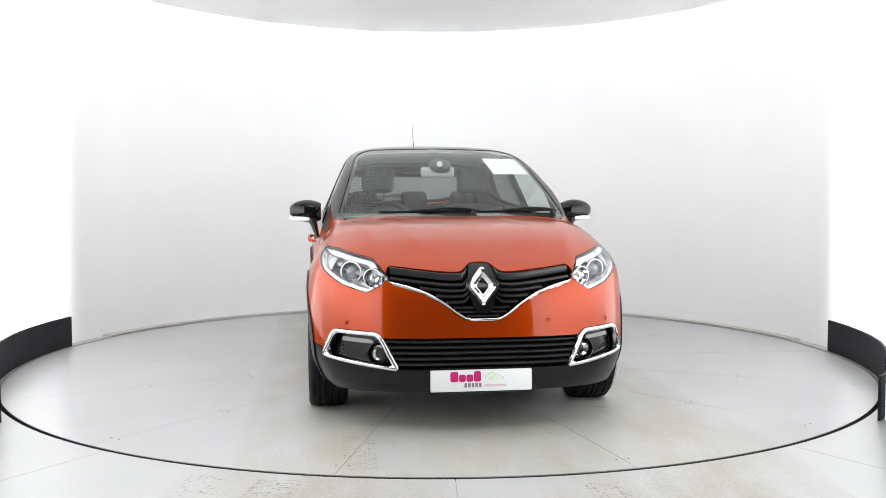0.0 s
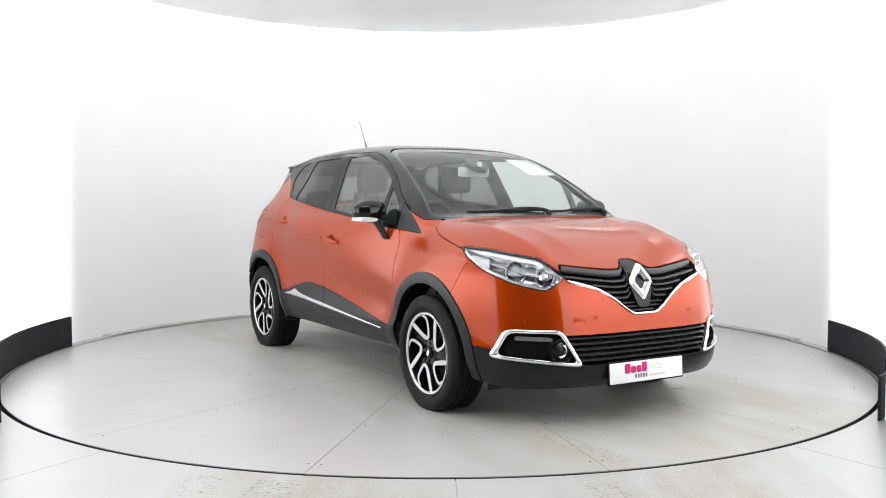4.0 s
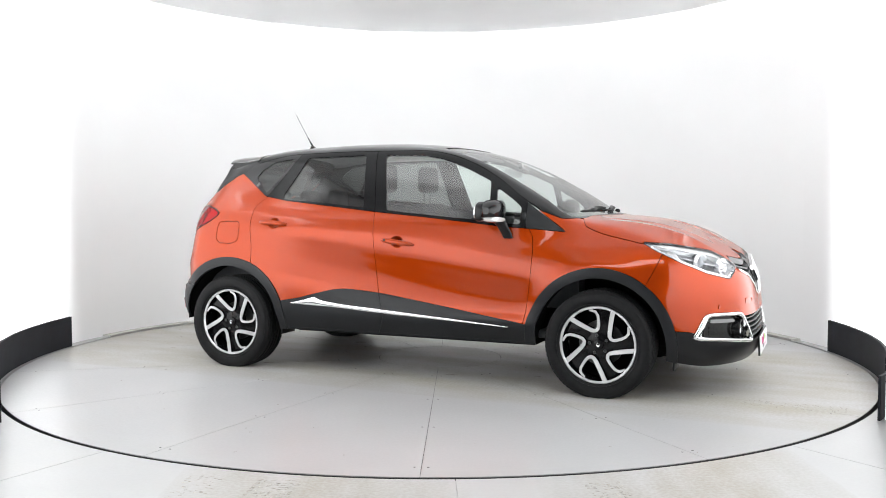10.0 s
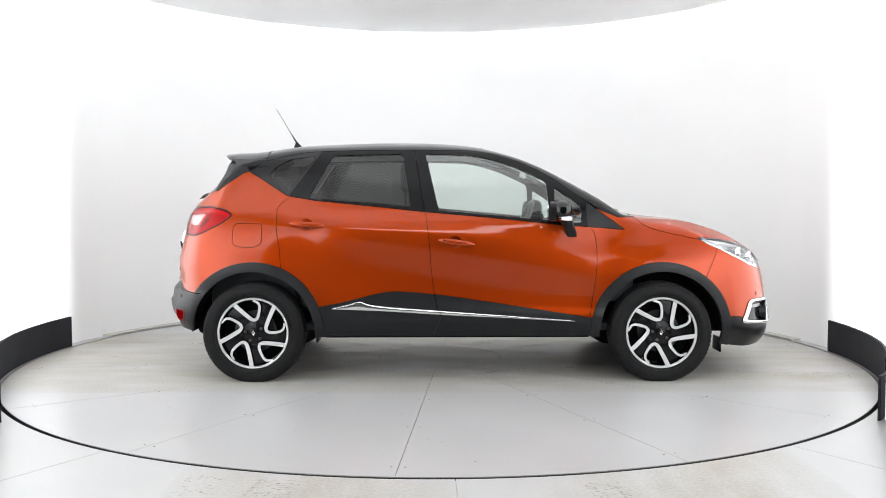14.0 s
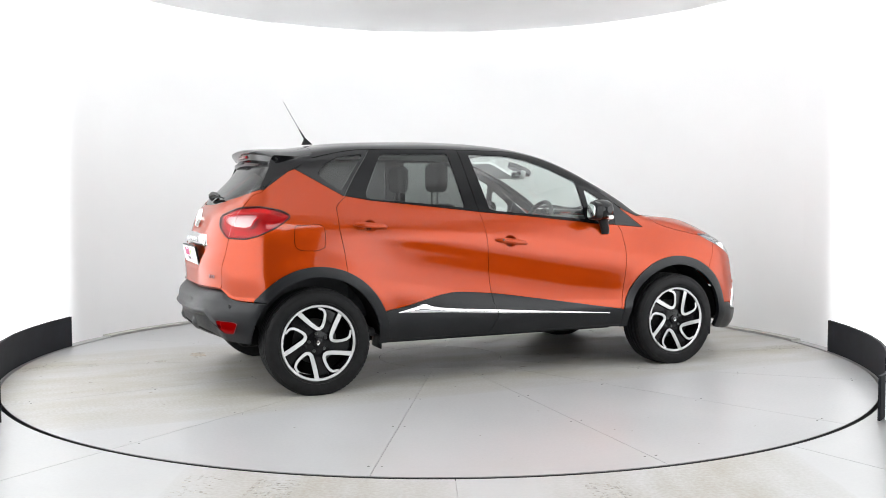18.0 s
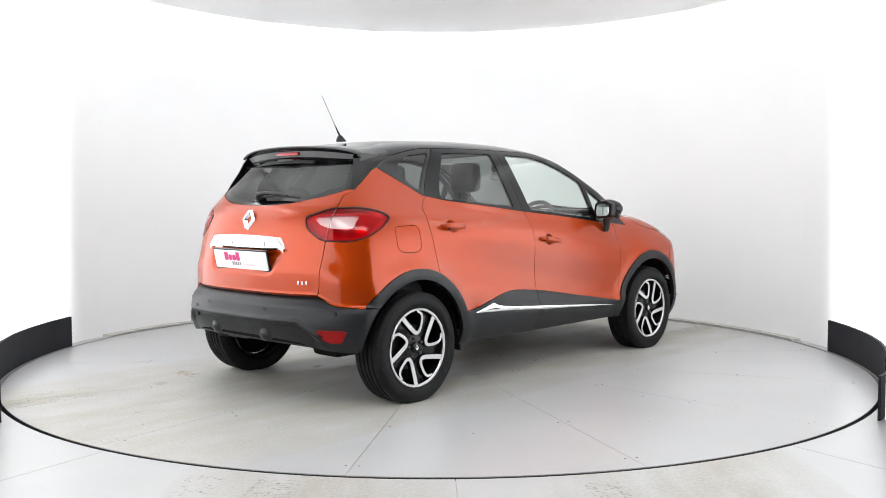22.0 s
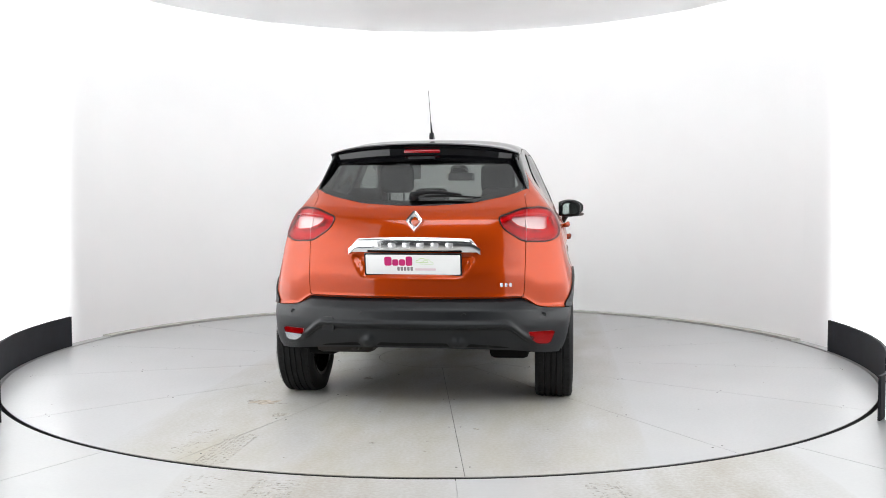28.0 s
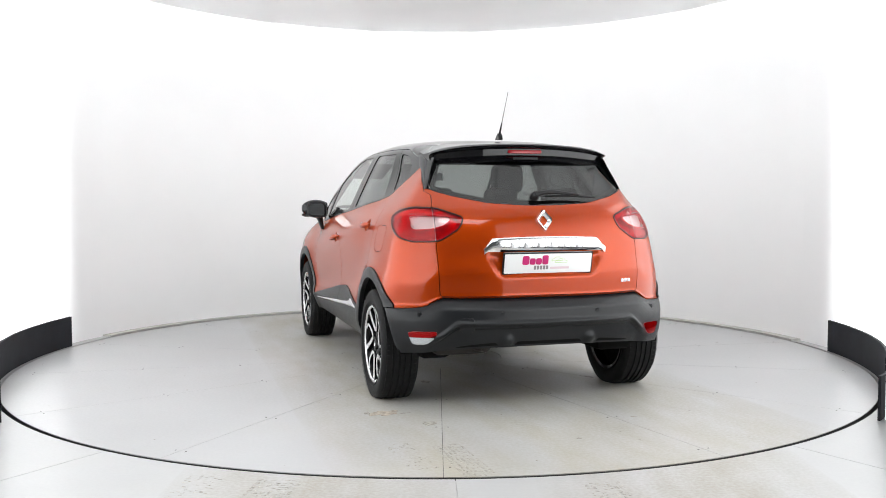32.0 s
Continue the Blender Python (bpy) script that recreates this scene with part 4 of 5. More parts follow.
def cross_bar(name, parent, ys, height, tall, deep, back, material, label=""):
    """A bar across the nose that follows its curve. height(y): the middle's z; back: set back behind the skin."""
    bm = bmesh.new()
    rows = []
    for y in ys:
        z = float(height(abs(y)))
        x = front_x(y, z) - back
        rows.append([bm.verts.new(q) for q in ((x - deep, y, z - tall / 2), (x - 0.003, y, z - tall / 2), (x, y, z - tall / 4), (x, y, z + tall / 4), (x - 0.004, y, z + tall / 2), (x - deep, y, z + tall / 2))])
    for p, q in zip(rows, rows[1:]):
        for j in range(6):
            bm.faces.new((p[j], p[(j + 1) % 6], q[(j + 1) % 6], q[j]))
    bm.faces.new(rows[0]), bm.faces.new(rows[-1])
    return part(name, bm, material, parent, label)


SLAT = mat("satin_black_slat", (0.016, 0.017, 0.019), 0.28, spec=0.5)
for s in (1, -1):
    for i, (lo, tall) in enumerate(((0.024, 0.034), (0.062, 0.012), (0.090, 0.012), (0.118, 0.012), (0.146, 0.012))):
        ys = [s * y for y in np.linspace(0.070, 0.455, 40) if gl_top(y) - lo - 0.010 > gl_low(y) + 0.012]
        if len(ys) > 4:
            cross_bar("slat" if i else "grille_bar", made["grille"], ys, lambda y: gl_top(y) - lo, tall, 0.030, 0.010, SLAT, "" if i else "satin black top bar")
for z in (0.585, 0.605, 0.625):
    ys = [y for y in np.linspace(-0.2, 0.2, 41) if z - 0.008 > gl_low(abs(y)) + 0.010]
    cross_bar("slat", made["grille"], ys, lambda y: z, 0.010, 0.030, 0.014, SLAT)
p = take(grille, lambda V: np.max([yz(V) - 0.085 + 0.35 * np.abs(V[:, 2] - 0.74), 0.60 - V[:, 2]], 0))
badge_base = sheet("badge_base", both(p), RIM_BLACK, made["grille"], 0.05, -0.004, "gloss black badge surround")


def diamond(name, parent, m, w, h, d, frame_w):
    """A bright hollow diamond emblem, with a ridge along its frame."""
    bm = bmesh.new()
    rings = []
    for k, (f, dep) in enumerate(((1.0, 0.0), (0.86, d), (1 - frame_w * 0.9, d * 0.8), (1 - frame_w * 1.7, 0.0))):
        rings.append([bm.verts.new((dep, w / 2 * f * c, h / 2 * f * s)) for c, s in ((1, 0.14), (0.12, 1), (-0.12, 1), (-1, 0.14), (-1, -0.14), (-0.12, -1), (0.12, -1), (1, -0.14))])
    for a, b in zip(rings, rings[1:] + rings[:1]):
        for i in range(8):
            bm.faces.new((a[i], a[(i + 1) % 8], b[(i + 1) % 8], b[i]))
    ob = part(name, bm, CHROME, parent, "chrome diamond emblem", smooth=False, m=m)
    return ob


diamond("emblem", car, pose(front_x(0, 0.733) + 0.001, 0.0, 0.733, 0, -17, 0), 0.145, 0.192, 0.018, 0.34)
diamond("emblem", car, pose(rear_x(0, 1.044) - 0.003, 0.0, 1.044, 0, -16, 180), 0.098, 0.126, 0.018, 0.34)

# lower intake
made["intake"] = sheet("lower_intake", both(intake), DARK, car, 0.0, -0.06, "black lower intake with slats")
for i in range(5):
    z = 0.352 + 0.0275 * i
    hw = 0.425 + (z - 0.33) * 0.48
    cross_bar("slat", made["intake"], np.linspace(-hw, hw, 40), lambda y: z, 0.012, 0.035, 0.010, SLAT)

# fog lamp surrounds
for s in (1, -1):
    side = (lambda q: q) if s > 0 else mirrored
    inside = rounded([(0.446, 0.341), (0.526, 0.490), (0.724, 0.494), (0.770, 0.378)], 0.028)
    fin = lambda V: sdf(inside, np.abs(V[:, 1]), V[:, 2])
    bezel = take(fog, lambda V: -fin(V))
    bezel = domed(bezel, lambda V: -fog_fn(V), 0.024, 0.013)
    b = sheet("fog_lamp_bezel", side(bezel), CHROME, car, 0.022, 0.001, "chrome surround of a fog lamp")
    bed = take(fog, lambda V: fin(V) - 0.004)
    bed_ob = sheet("fog_lamp_bed", side(bed), RIM_BLACK, b, 0.0, -0.035)
    led = take(fog, lambda V: sdf(rounded([(0.555, 0.472), (0.705, 0.476), (0.715, 0.455), (0.55, 0.452)], 0.005), np.abs(V[:, 1]), V[:, 2]))
    sheet("running_light", side(led), mat("grey_running_light", (0.22, 0.22, 0.225), 0.2, 0.3) if s > 0 else bpy.data.materials["grey_running_light"], b, 0.02, -0.022, "clear strip of a running light")
    for i in range(4):
        bm = bmesh.new()
        lathe(bm, [(0.0001, 0.004), (0.007, 0.004), (0.008, 0.0)], 12, "x")
        y = 0.57 + i * 0.036
        part("diode", bm, CHROME, b, m=pose(2.10 - nose_bow(y) - 0.025, -s * y, 0.464))
    for i in range(3):
        for j in range(5):
            y, z = 0.605 + 0.026 * j, 0.378 + 0.02 * i + 0.002 * j
            bm = bmesh.new()
            box(bm, -0.002, 0.004, -0.010, 0.010, -0.006, 0.006, 0.002)
            part("grid_cell", bm, DARK, b, m=pose(2.115 - nose_bow(y) - 0.036, -s * y, z, 0, 0, s * 30))
    bm = bmesh.new()
    lathe(bm, [(0.062, -0.03), (0.060, 0.012), (0.054, 0.016), (0.050, 0.010), (0.048, -0.01)], 32, "x")
    m = pose(front_x(0.515, 0.405) - 0.02, -s * 0.515, 0.405, 0, 0, -s * 12)
    part("fog_lamp_cup", bm, RIM_BLACK, b, m=m)
    bm = bmesh.new()
    lathe(bm, [(0.0001, 0.014), (0.020, 0.012), (0.036, 0.004), (0.042, -0.008)], 32, "x")
    part("fog_lamp_lens", bm, GLASS_LAMP, b, m=m)
    bm = bmesh.new()
    lathe(bm, [(0.0001, -0.03), (0.020, -0.027), (0.040, -0.006)], 32, "x")
    part("reflector", bm, CHROME, b, m=m)

# headlamps
SHROUD = mat("grey_lamp_shroud", (0.42, 0.43, 0.45), 0.22, 0.6)
PALE_LAMP = mat("pale_lamp_reflector", (0.60, 0.60, 0.61), 0.28, 0.4)
DARK_LENS = mat("projector_glass", (0.20, 0.21, 0.24), 0.03, 0.0, 1.0, 0.8)
for s in (1, -1):
    side = (lambda q: q) if s > 0 else mirrored
    lens = sheet("headlamp", side(pieces["headlamp_lens"]), GLASS_LAMP, car, 0.0, 0.002, "clear headlamp with chrome inside")
    lens.visible_shadow = False
    hp = rounded(HEAD, 0.02)
    hfn = lambda V: sdf(hp, (V[:, 0] - np.abs(V[:, 1])) / math.sqrt(2), V[:, 2])
    bowl = pieces["headlamp_lens"]
    V, N, F = bowl
    d = np.minimum(-hfn(V), 0.03)
    hh = lambda V: (V[:, 0] - np.abs(V[:, 1])) / math.sqrt(2)
    across = lambda V: V[:, 2] - 0.918 + 0.2465 * (hh(V) - 0.54)
    sheet("bowl", side((V - N * (0.004 + 2.8 * d)[:, None], N, F)), mat("headlamp_bowl_grey", (0.55, 0.56, 0.58), 0.25, 0.6) if s > 0 else bpy.data.materials["headlamp_bowl_grey"], lens)
    seal = take(bowl, lambda V: -hfn(V) - 0.004)
    sheet("seal", side(seal), TRIM, lens, 0.02, -0.001, "thin black seal round the lamp")
    rim = take(bowl, lambda V: np.max([hfn(V) + 0.005, -hfn(V) - 0.018, across(V) + 0.012], 0))
    sheet("lamp_frame", side(rim), ALLOY, lens, 0.02, -0.006, "bright lower frame of the lamp")
    brow = take(bowl, lambda V: np.max([hfn(V) + 0.006, -hfn(V) - 0.024, -across(V)], 0))
    sheet("brow", side(brow), ALLOY, lens, 0.010, -0.012, "pale upper blade")
    shade = take(bowl, lambda V: np.max([hfn(V) + 0.024, 0.70 - hh(V), hh(V) - 0.99, 0.045 - across(V) - 0.06], 0))
    sheet("shroud", side(shade), SHROUD, lens, 0.004, -0.045, "dark shroud over the lamps")
    pale = take(bowl, lambda V: np.max([hfn(V) + 0.020, hh(V) - 0.715, 0.585 - hh(V)], 0))
    sheet("side_reflector", side(pale), PALE_LAMP, lens, 0.004, -0.035, "pale side reflector")
    for i in range(4):
        rib = take(bowl, lambda V: np.max([hfn(V) + 0.022, np.abs(hh(V) - 0.60 - 0.028 * i) - 0.002], 0))
        if len(rib[2]):
            sheet("reflector_rib", side(rib), CHROME, lens, 0.004, -0.030)
    for (x, y, z, r, mm) in ((1.850, 0.640, 0.792, 0.052, 1), (1.955, 0.535, 0.768, 0.046, 0)):
        m = pose(x, -s * y, z, 0, 4, -s * 22)
        bm = bmesh.new()
        lathe(bm, [(r * 0.55, -0.045), (r * 0.9, -0.02), (r, 0.012), (r * 1.08, 0.012), (r * 1.08, -0.01)], 36, "x")
        part("reflector", bm, CHROME, lens, m=m)
        bm = bmesh.new()
        lathe(bm, [(0.0001, 0.018), (r * 0.35, 0.014), (r * 0.62, 0.0), (r * 0.72, -0.02)], 32 if mm else 7, "x")
        part("projector_lens" if mm else "facet_reflector", bm, DARK_LENS if mm else CHROME, lens, smooth=bool(mm), m=m)

# tail lamps
RED_LENS = mat("red_brake_lens", (0.30, 0.004, 0.009), 0.2, 0, 0.5)
for s in (1, -1):
    side = (lambda q: q) if s > 0 else mirrored
    both_l = joined(pieces["tail_lamp_outer"], pieces["tail_lamp_inner"])
    tp = rounded([(0.645, 1.124), (0.532, 1.103), (0.467, 1.066), (0.519, 1.0), (0.60, 0.951), (0.69, 0.927), (0.85, 0.931), (0.944, 1.0), (0.955, 1.068), (0.80, 1.118)], 0.03)
    hh = lambda V: (-V[:, 0] - np.abs(V[:, 1])) / math.sqrt(2)
    tfn = lambda V: sdf(tp, hh(V), V[:, 2])
    white = rounded([(0.638, 1.066), (0.662, 1.042), (0.672, 1.006), (0.70, 0.996), (0.80, 1.002), (0.865, 1.022), (0.892, 1.055), (0.87, 1.064), (0.80, 1.068), (0.70, 1.072)], 0.015)
    wfn = lambda V: sdf(white, hh(V), V[:, 2])
    base = sheet("tail_lamp", side(take(both_l, lambda V: -tfn(V) - 0.0065)), TRIM, car, 0.02, 0.002, "black-edged red and clear tail lamp")
    red = take(take(both_l, lambda V: tfn(V) + 0.0065), lambda V: -wfn(V))
    sheet("red_lens", side(red), GLASS_RED, base, 0.0, 0.004, "red lens").visible_shadow = False
    clear = take(both_l, lambda V: wfn(V))
    sheet("clear_lens", side(clear), GLASS_PINK, base, 0.0, 0.005, "clear lens tinged pink").visible_shadow = False
    sheet("clear_reflector", side(clear), PALE_LAMP, base, 0.0, -0.010, "silvered reflector")
    guide = take(red, lambda V: np.maximum(wfn(V) - 0.012, 0.004 - wfn(V)))
    sheet("light_guide", side(guide), RED_LENS, base, 0.0, 0.006, "deep red ring round the clear lens")
    for i in range(4):
        p = take(red, lambda V: np.max([np.abs(V[:, 2] - 0.948 - 0.011 * i) - 0.0016, 0.64 - hh(V), 0.014 - wfn(V)], 0))
        if len(p[2]):
            sheet("lens_rib", side(p), RED_LENS, base, 0.0, 0.0055)
    for i in range(7):
        u = 0.68 + 0.03 * i
        p = take(clear, lambda V: np.maximum(u - hh(V), hh(V) - u - 0.005))
        if len(p[2]):
            sheet("reflector_rib", side(p), CHROME, base, 0.0, -0.004)
    V, N, F = both_l
    d = np.minimum(-tfn(V), 0.02)
    sheet("bowl", side((V - N * (0.002 + 1.2 * d)[:, None], N, F)), bpy.data.materials["headlamp_bowl_grey"], base)
    # rear fog and reversing lamp in the bumper
    low = take(pieces["rear_bumper"], lambda V: np.maximum(sdf(rounded([(0.765, 0.448), (0.615, 0.450), (0.638, 0.405), (0.672, 0.380), (0.735, 0.378)], 0.015), np.abs(V[:, 1]), V[:, 2]), V[:, 0] + 1.5))
    rl = sheet("bumper_lamp", side(low), GLASS_RED, car, 0.0, 0.006, "red lamp low in the bumper")
    sheet("backing", side(low), bpy.data.materials["headlamp_bowl_grey"], rl, 0.0, 0.0015)
    if s < 0:
        p = take(low, lambda V: V[:, 2] - 0.416)
        sheet("reversing_lens", side(p), GLASS_LAMP, rl, 0.006, 0.010, "clear lower lens")
        sheet("reversing_backing", side(p), bpy.data.materials["headlamp_bowl_grey"], rl, 0.0, 0.0075)

# chrome strips on the door cladding
strip_top = curve([-0.80, -0.70, -0.62, -0.575, -0.50, -0.11, 0.75], [0.471, 0.492, 0.512, 0.497, 0.484, 0.453, 0.393])
strip_low = curve([-0.80, -0.55, -0.11, 0.75], [0.464, 0.456, 0.429, 0.388])
for s in (1, -1):
    side = (lambda q: q) if s > 0 else mirrored
    for k in ("rear_door_cladding", "front_door_cladding"):
        p = take(refine(pieces[k], 1), lambda V: np.max([V[:, 2] - strip_top(V[:, 0]), strip_low(V[:, 0]) - V[:, 2], -0.80 - V[:, 0], V[:, 0] - 0.75], 0))
        p = domed(p, lambda V: (V[:, 2] - strip_low(V[:, 0])) / np.maximum(strip_top(V[:, 0]) - strip_low(V[:, 0]), 0.004), 1.0, 0.006, 1)
        sheet("chrome_strip", side(p), CHROME, made[k, s], 0.012, 0.008, "chrome strip")

# ---------------------------------------------------------------- fittings on the body
for s in (-1, 1):
    # door handles: a grip over a scooped cup
    for k, x0, z0, x1, z1, y in (("rear_door", -1.071, 1.011, -0.847, 0.989, side_y(-0.96, 1.0)), ("front_door", -0.121, 0.907, 0.111, 0.871, side_y(0.0, 0.89))):
        m = pose((x0 + x1) / 2, s * y, (z0 + z1) / 2, s * 10 if k == "rear_door" else s * 5, math.degrees(math.atan2(z0 - z1, x1 - x0)), s * (-4 if k == "rear_door" else 0))
        L = (x1 - x0) / 2
        bm = bmesh.new()
        rows = []
        n = 16
        for i in range(n + 1):
            t = -1 + 2 * i / n
            w = 0.0175 * (1 - 0.55 * abs(t) ** 3) if abs(t) < 1 else 0.006
            out = 0.030 * (1 - t ** 4) + 0.004
            ring = []
            for j in range(10):
                a = 2 * math.pi * j / 10
                ring.append(bm.verts.new((t * L, s * (out + 0.009 * math.cos(a)), w * math.sin(a) + 0.003 * t)))
            rows.append(ring)
        for a, b in zip(rows, rows[1:]):
            for j in range(10):
                bm.faces.new((a[j], a[(j + 1) % 10], b[(j + 1) % 10], b[j]))
        bm.faces.new(rows[0]), bm.faces.new(rows[-1])
        h = part("handle", bm, PAINT, made[k, -s], m=m)
        if k == "front_door" and s < 0:
            bm = bmesh.new()
            lathe(bm, [(0.0001, -0.002), (0.006, -0.002), (0.007, 0.002)], 16, "y")
            part("lock", bm, TRIM, h, m=pose(-0.078, -0.040, 0))
    # door mirror
    bm = bmesh.new()
    rows = []
    n = 14
    for i in range(n + 1):
        t = i / n
        y = 0.788 + 0.196 * t
        e = math.sin(math.pi * min(1, 0.18 + 0.80 * t)) ** 0.45 if t < 1 else 0.25
        e = max(e, 0.30)
        cx, cz = 0.660 - 0.006 * t, 1.087 + 0.008 * t
        hx, hz = 0.068 * e, 0.072 * e
        ring = []
        for j in range(20):
            a = 2 * math.pi * j / 20
            c, q = math.cos(a), math.sin(a)
            ring.append(bm.verts.new((cx + hx * math.copysign(abs(c) ** 0.75, c), s * y, cz + hz * math.copysign(abs(q) ** 0.8, q))))
        rows.append(ring)
    for a, b in zip(rows, rows[1:]):
        for j in range(20):
            bm.faces.new((a[j], a[(j + 1) % 20], b[(j + 1) % 20], b[j]))
    bm.faces.new(rows[0]), bm.faces.new(rows[-1])
    mir = part("door_mirror", bm, BLACK_PAINT, car, "gloss black door mirror with a clear indicator")
    bm = bmesh.new()
    rows = []
    for t, x, y, z, hx, hy in ((0, 0.735, 0.808, 0.925, 0.030, 0.012), (0.25, 0.728, 0.818, 0.955, 0.034, 0.016), (0.6, 0.705, 0.832, 1.0, 0.036, 0.022), (1, 0.68, 0.85, 1.045, 0.050, 0.035)):
        rows.append([bm.verts.new((x + hx * math.cos(2 * math.pi * j / 14), s * (y + hy * math.sin(2 * math.pi * j / 14)), z)) for j in range(14)])
    for a, b in zip(rows, rows[1:]):
        for j in range(14):
            bm.faces.new((a[j], a[(j + 1) % 14], b[(j + 1) % 14], b[j]))
    bm.faces.new(rows[0]), bm.faces.new(rows[-1])
    part("stalk", bm, TRIM, mir)
    bm = bmesh.new()
    prism(bm, rounded([(0.819, 1.039), (0.939, 1.047), (0.943, 1.117), (0.896, 1.132), (0.822, 1.129)], 0.025), 0.563, 0.570, "x")
    bmesh.ops.scale(bm, vec=(1, s, 1), verts=bm.verts[:])
    c = Vector((0.566, s * 0.88, 1.09))
    bmesh.ops.translate(bm, vec=-c, verts=bm.verts[:])
    part("mirror_glass", bm, MIRROR, mir, "silvered mirror glass", m=pose(0.574, c.y, c.z, 0, 3, -14 if s > 0 else -11))
    bm = bmesh.new()
    prism(bm, rounded([(0.803, 1.022), (0.953, 1.032), (0.958, 1.13), (0.905, 1.150), (0.807, 1.146)], 0.03), 0.0, 0.045, "x", 0.006)
    bmesh.ops.scale(bm, vec=(1, s, 1), verts=bm.verts[:])
    bmesh.ops.translate(bm, vec=(0, -c.y, -c.z), verts=bm.verts[:])
    part("mirror_rim", bm, TRIM, mir, m=pose(0.586, c.y, c.z, 0, 3, -14 if s > 0 else -11))
    bm = bmesh.new()
    rows = []
    for i in range(13):
        t = i / 12
        y = 0.860 + 0.122 * t
        x = 0.722 - 0.030 * t - 0.060 * max(0, t - 0.7) / 0.3
        h = 0.004 + 0.013 * math.sin(math.pi * (0.1 + 0.85 * t)) ** 0.7
        rows.append([bm.verts.new((x + dx, s * (y + (0.006 if t > 0.7 else 0)), 1.040 + 0.004 * t + dz)) for dx, dz in ((-0.01, -h), (0.008, -h * 0.8), (0.012, 0), (0.008, h * 0.8), (-0.01, h))])
    for a, b in zip(rows, rows[1:]):
        for j in range(4):
            bm.faces.new((a[j], a[j + 1], b[j + 1], b[j]))
    part("indicator", bm, mat("clear_indicator", (0.75, 0.75, 0.74), 0.15, 0.3) if s < 0 else bpy.data.materials["clear_indicator"], mir, "clear indicator lens")
    # parking sensors
    for x, y, z, k in ((2.050, 0.33, 0.56, "front_bumper"), (1.925, 0.665, 0.545, "front_bumper"), (-1.842, 0.70, 0.535, "rear_bumper"), (-1.945, 0.28, 0.545, "rear_bumper")):
        f = 1 if x > 0 else -1
        xs = (front_x(y, z) if f > 0 else rear_x(y, z)) - f * 0.001
        bm = bmesh.new()
        lathe(bm, [(0.0001, 0.002), (0.010, 0.002), (0.011, -0.004), (0.0125, -0.004), (0.013, 0.0015), (0.0145, -0.006)], 20, "x")
        part("parking_sensor", bm, PAINT if f > 0 else PLASTIC, made[k], m=pose(xs, s * y, z, 0, 0, (s * 30 * y) if f > 0 else 180 - s * 25 * y))

# towing-eye covers
for x, y, z, k, m in ((0, -0.415, 0.545, "front_bumper", PAINT), (0, 0.47, 0.485, "rear_bumper", PLASTIC)):
    f = 1 if k == "front_bumper" else -1
    yy = abs(y)
    xs = front_x(yy, z) if f > 0 else rear_x(yy, z)
    bm = bmesh.new()
    prism(bm, rounded([(-0.038, -0.038), (0.038, -0.038), (0.038, 0.038), (-0.038, 0.038)], 0.016), -0.012, 0.0025, "x", 0.001)
    part("towing_cover", bm, m, made[k], m=pose(xs - f * 0.003, y, z, 0, -2 * f, math.degrees(math.atan(0.737 * 3.7 * yy ** 2.7)) * (-1 if y < 0 else 1) * f + (0 if f > 0 else 180)))

# roof aerial
bm = bmesh.new()
prism(bm, rounded([(-0.045, 0.0), (0.03, 0.0), (0.012, 0.016), (-0.012, 0.040), (-0.024, 0.042)], 0.008), -0.013, 0.013, "y", 0.004)
aerial = part("aerial", bm, TRIM, car, "thin black roof aerial on a foot", m=pose(-1.125, 0, 1.535, 0, -3, 0))
bm = bmesh.new()
tube(bm, [(-0.018, 0, 0.038), (-0.055, 0, 0.105)], [0.007, 0.0035], 10)
tube(bm, [(-0.055, 0, 0.105), (-0.150, 0, 0.288)], [0.0019, 0.0013], 8)
part("rod", bm, TRIM, aerial)

# roof spoiler over the rear window


def roof_at(x, y):
    """The skin's height at (x, y)."""
    lo, hi = 1.0, 1.8
    for _ in range(24):
        mid = (lo + hi) / 2
        if skin(np.array([[x, y, mid]]))[0] > 0:
            hi = mid
        else:
            lo = mid
    return lo


bm = bmesh.new()
n = 28
rows = []
for i in range(n + 1):
    y = -0.553 + 1.106 * i / n
    a = abs(y) / 0.553
    z0, z1 = roof_at(-1.252, y * 0.985) + 0.001, roof_at(-1.36, y * 0.985) + 0.003
    xt = -1.598 + 0.095 * a ** 3
    zt = 1.482 - 0.10 * y * y - 0.022 * a ** 6
    thin = 1 - 0.55 * a ** 8
    pts = [(-1.252, z0), (-1.36, z1), (-1.36 * 0.45 + xt * 0.55, z1 * 0.45 + zt * 0.55 + 0.004), (xt + 0.012, zt + 0.003), (xt, zt - 0.005), (xt + 0.010, zt - 0.016 * thin), (xt + 0.034, zt - 0.026 * thin),
           (xt + 0.040, zt - 0.062 * thin), (xt + 0.018, zt - 0.080 * thin), (xt + 0.032, zt - 0.100 * thin), (-1.43 + 0.06 * a, zt - 0.085 * thin), (-1.30, z0 - 0.05)]
    rows.append([bm.verts.new((px, y, pz)) for px, pz in pts])
for a, b in zip(rows, rows[1:]):
    for j in range(12):
        bm.faces.new((a[j], b[j], b[(j + 1) % 12], a[(j + 1) % 12]))
bm.faces.new(rows[0]), bm.faces.new(rows[-1])
spoiler = part("spoiler", bm, BLACK_PAINT, car, "gloss black roof spoiler")
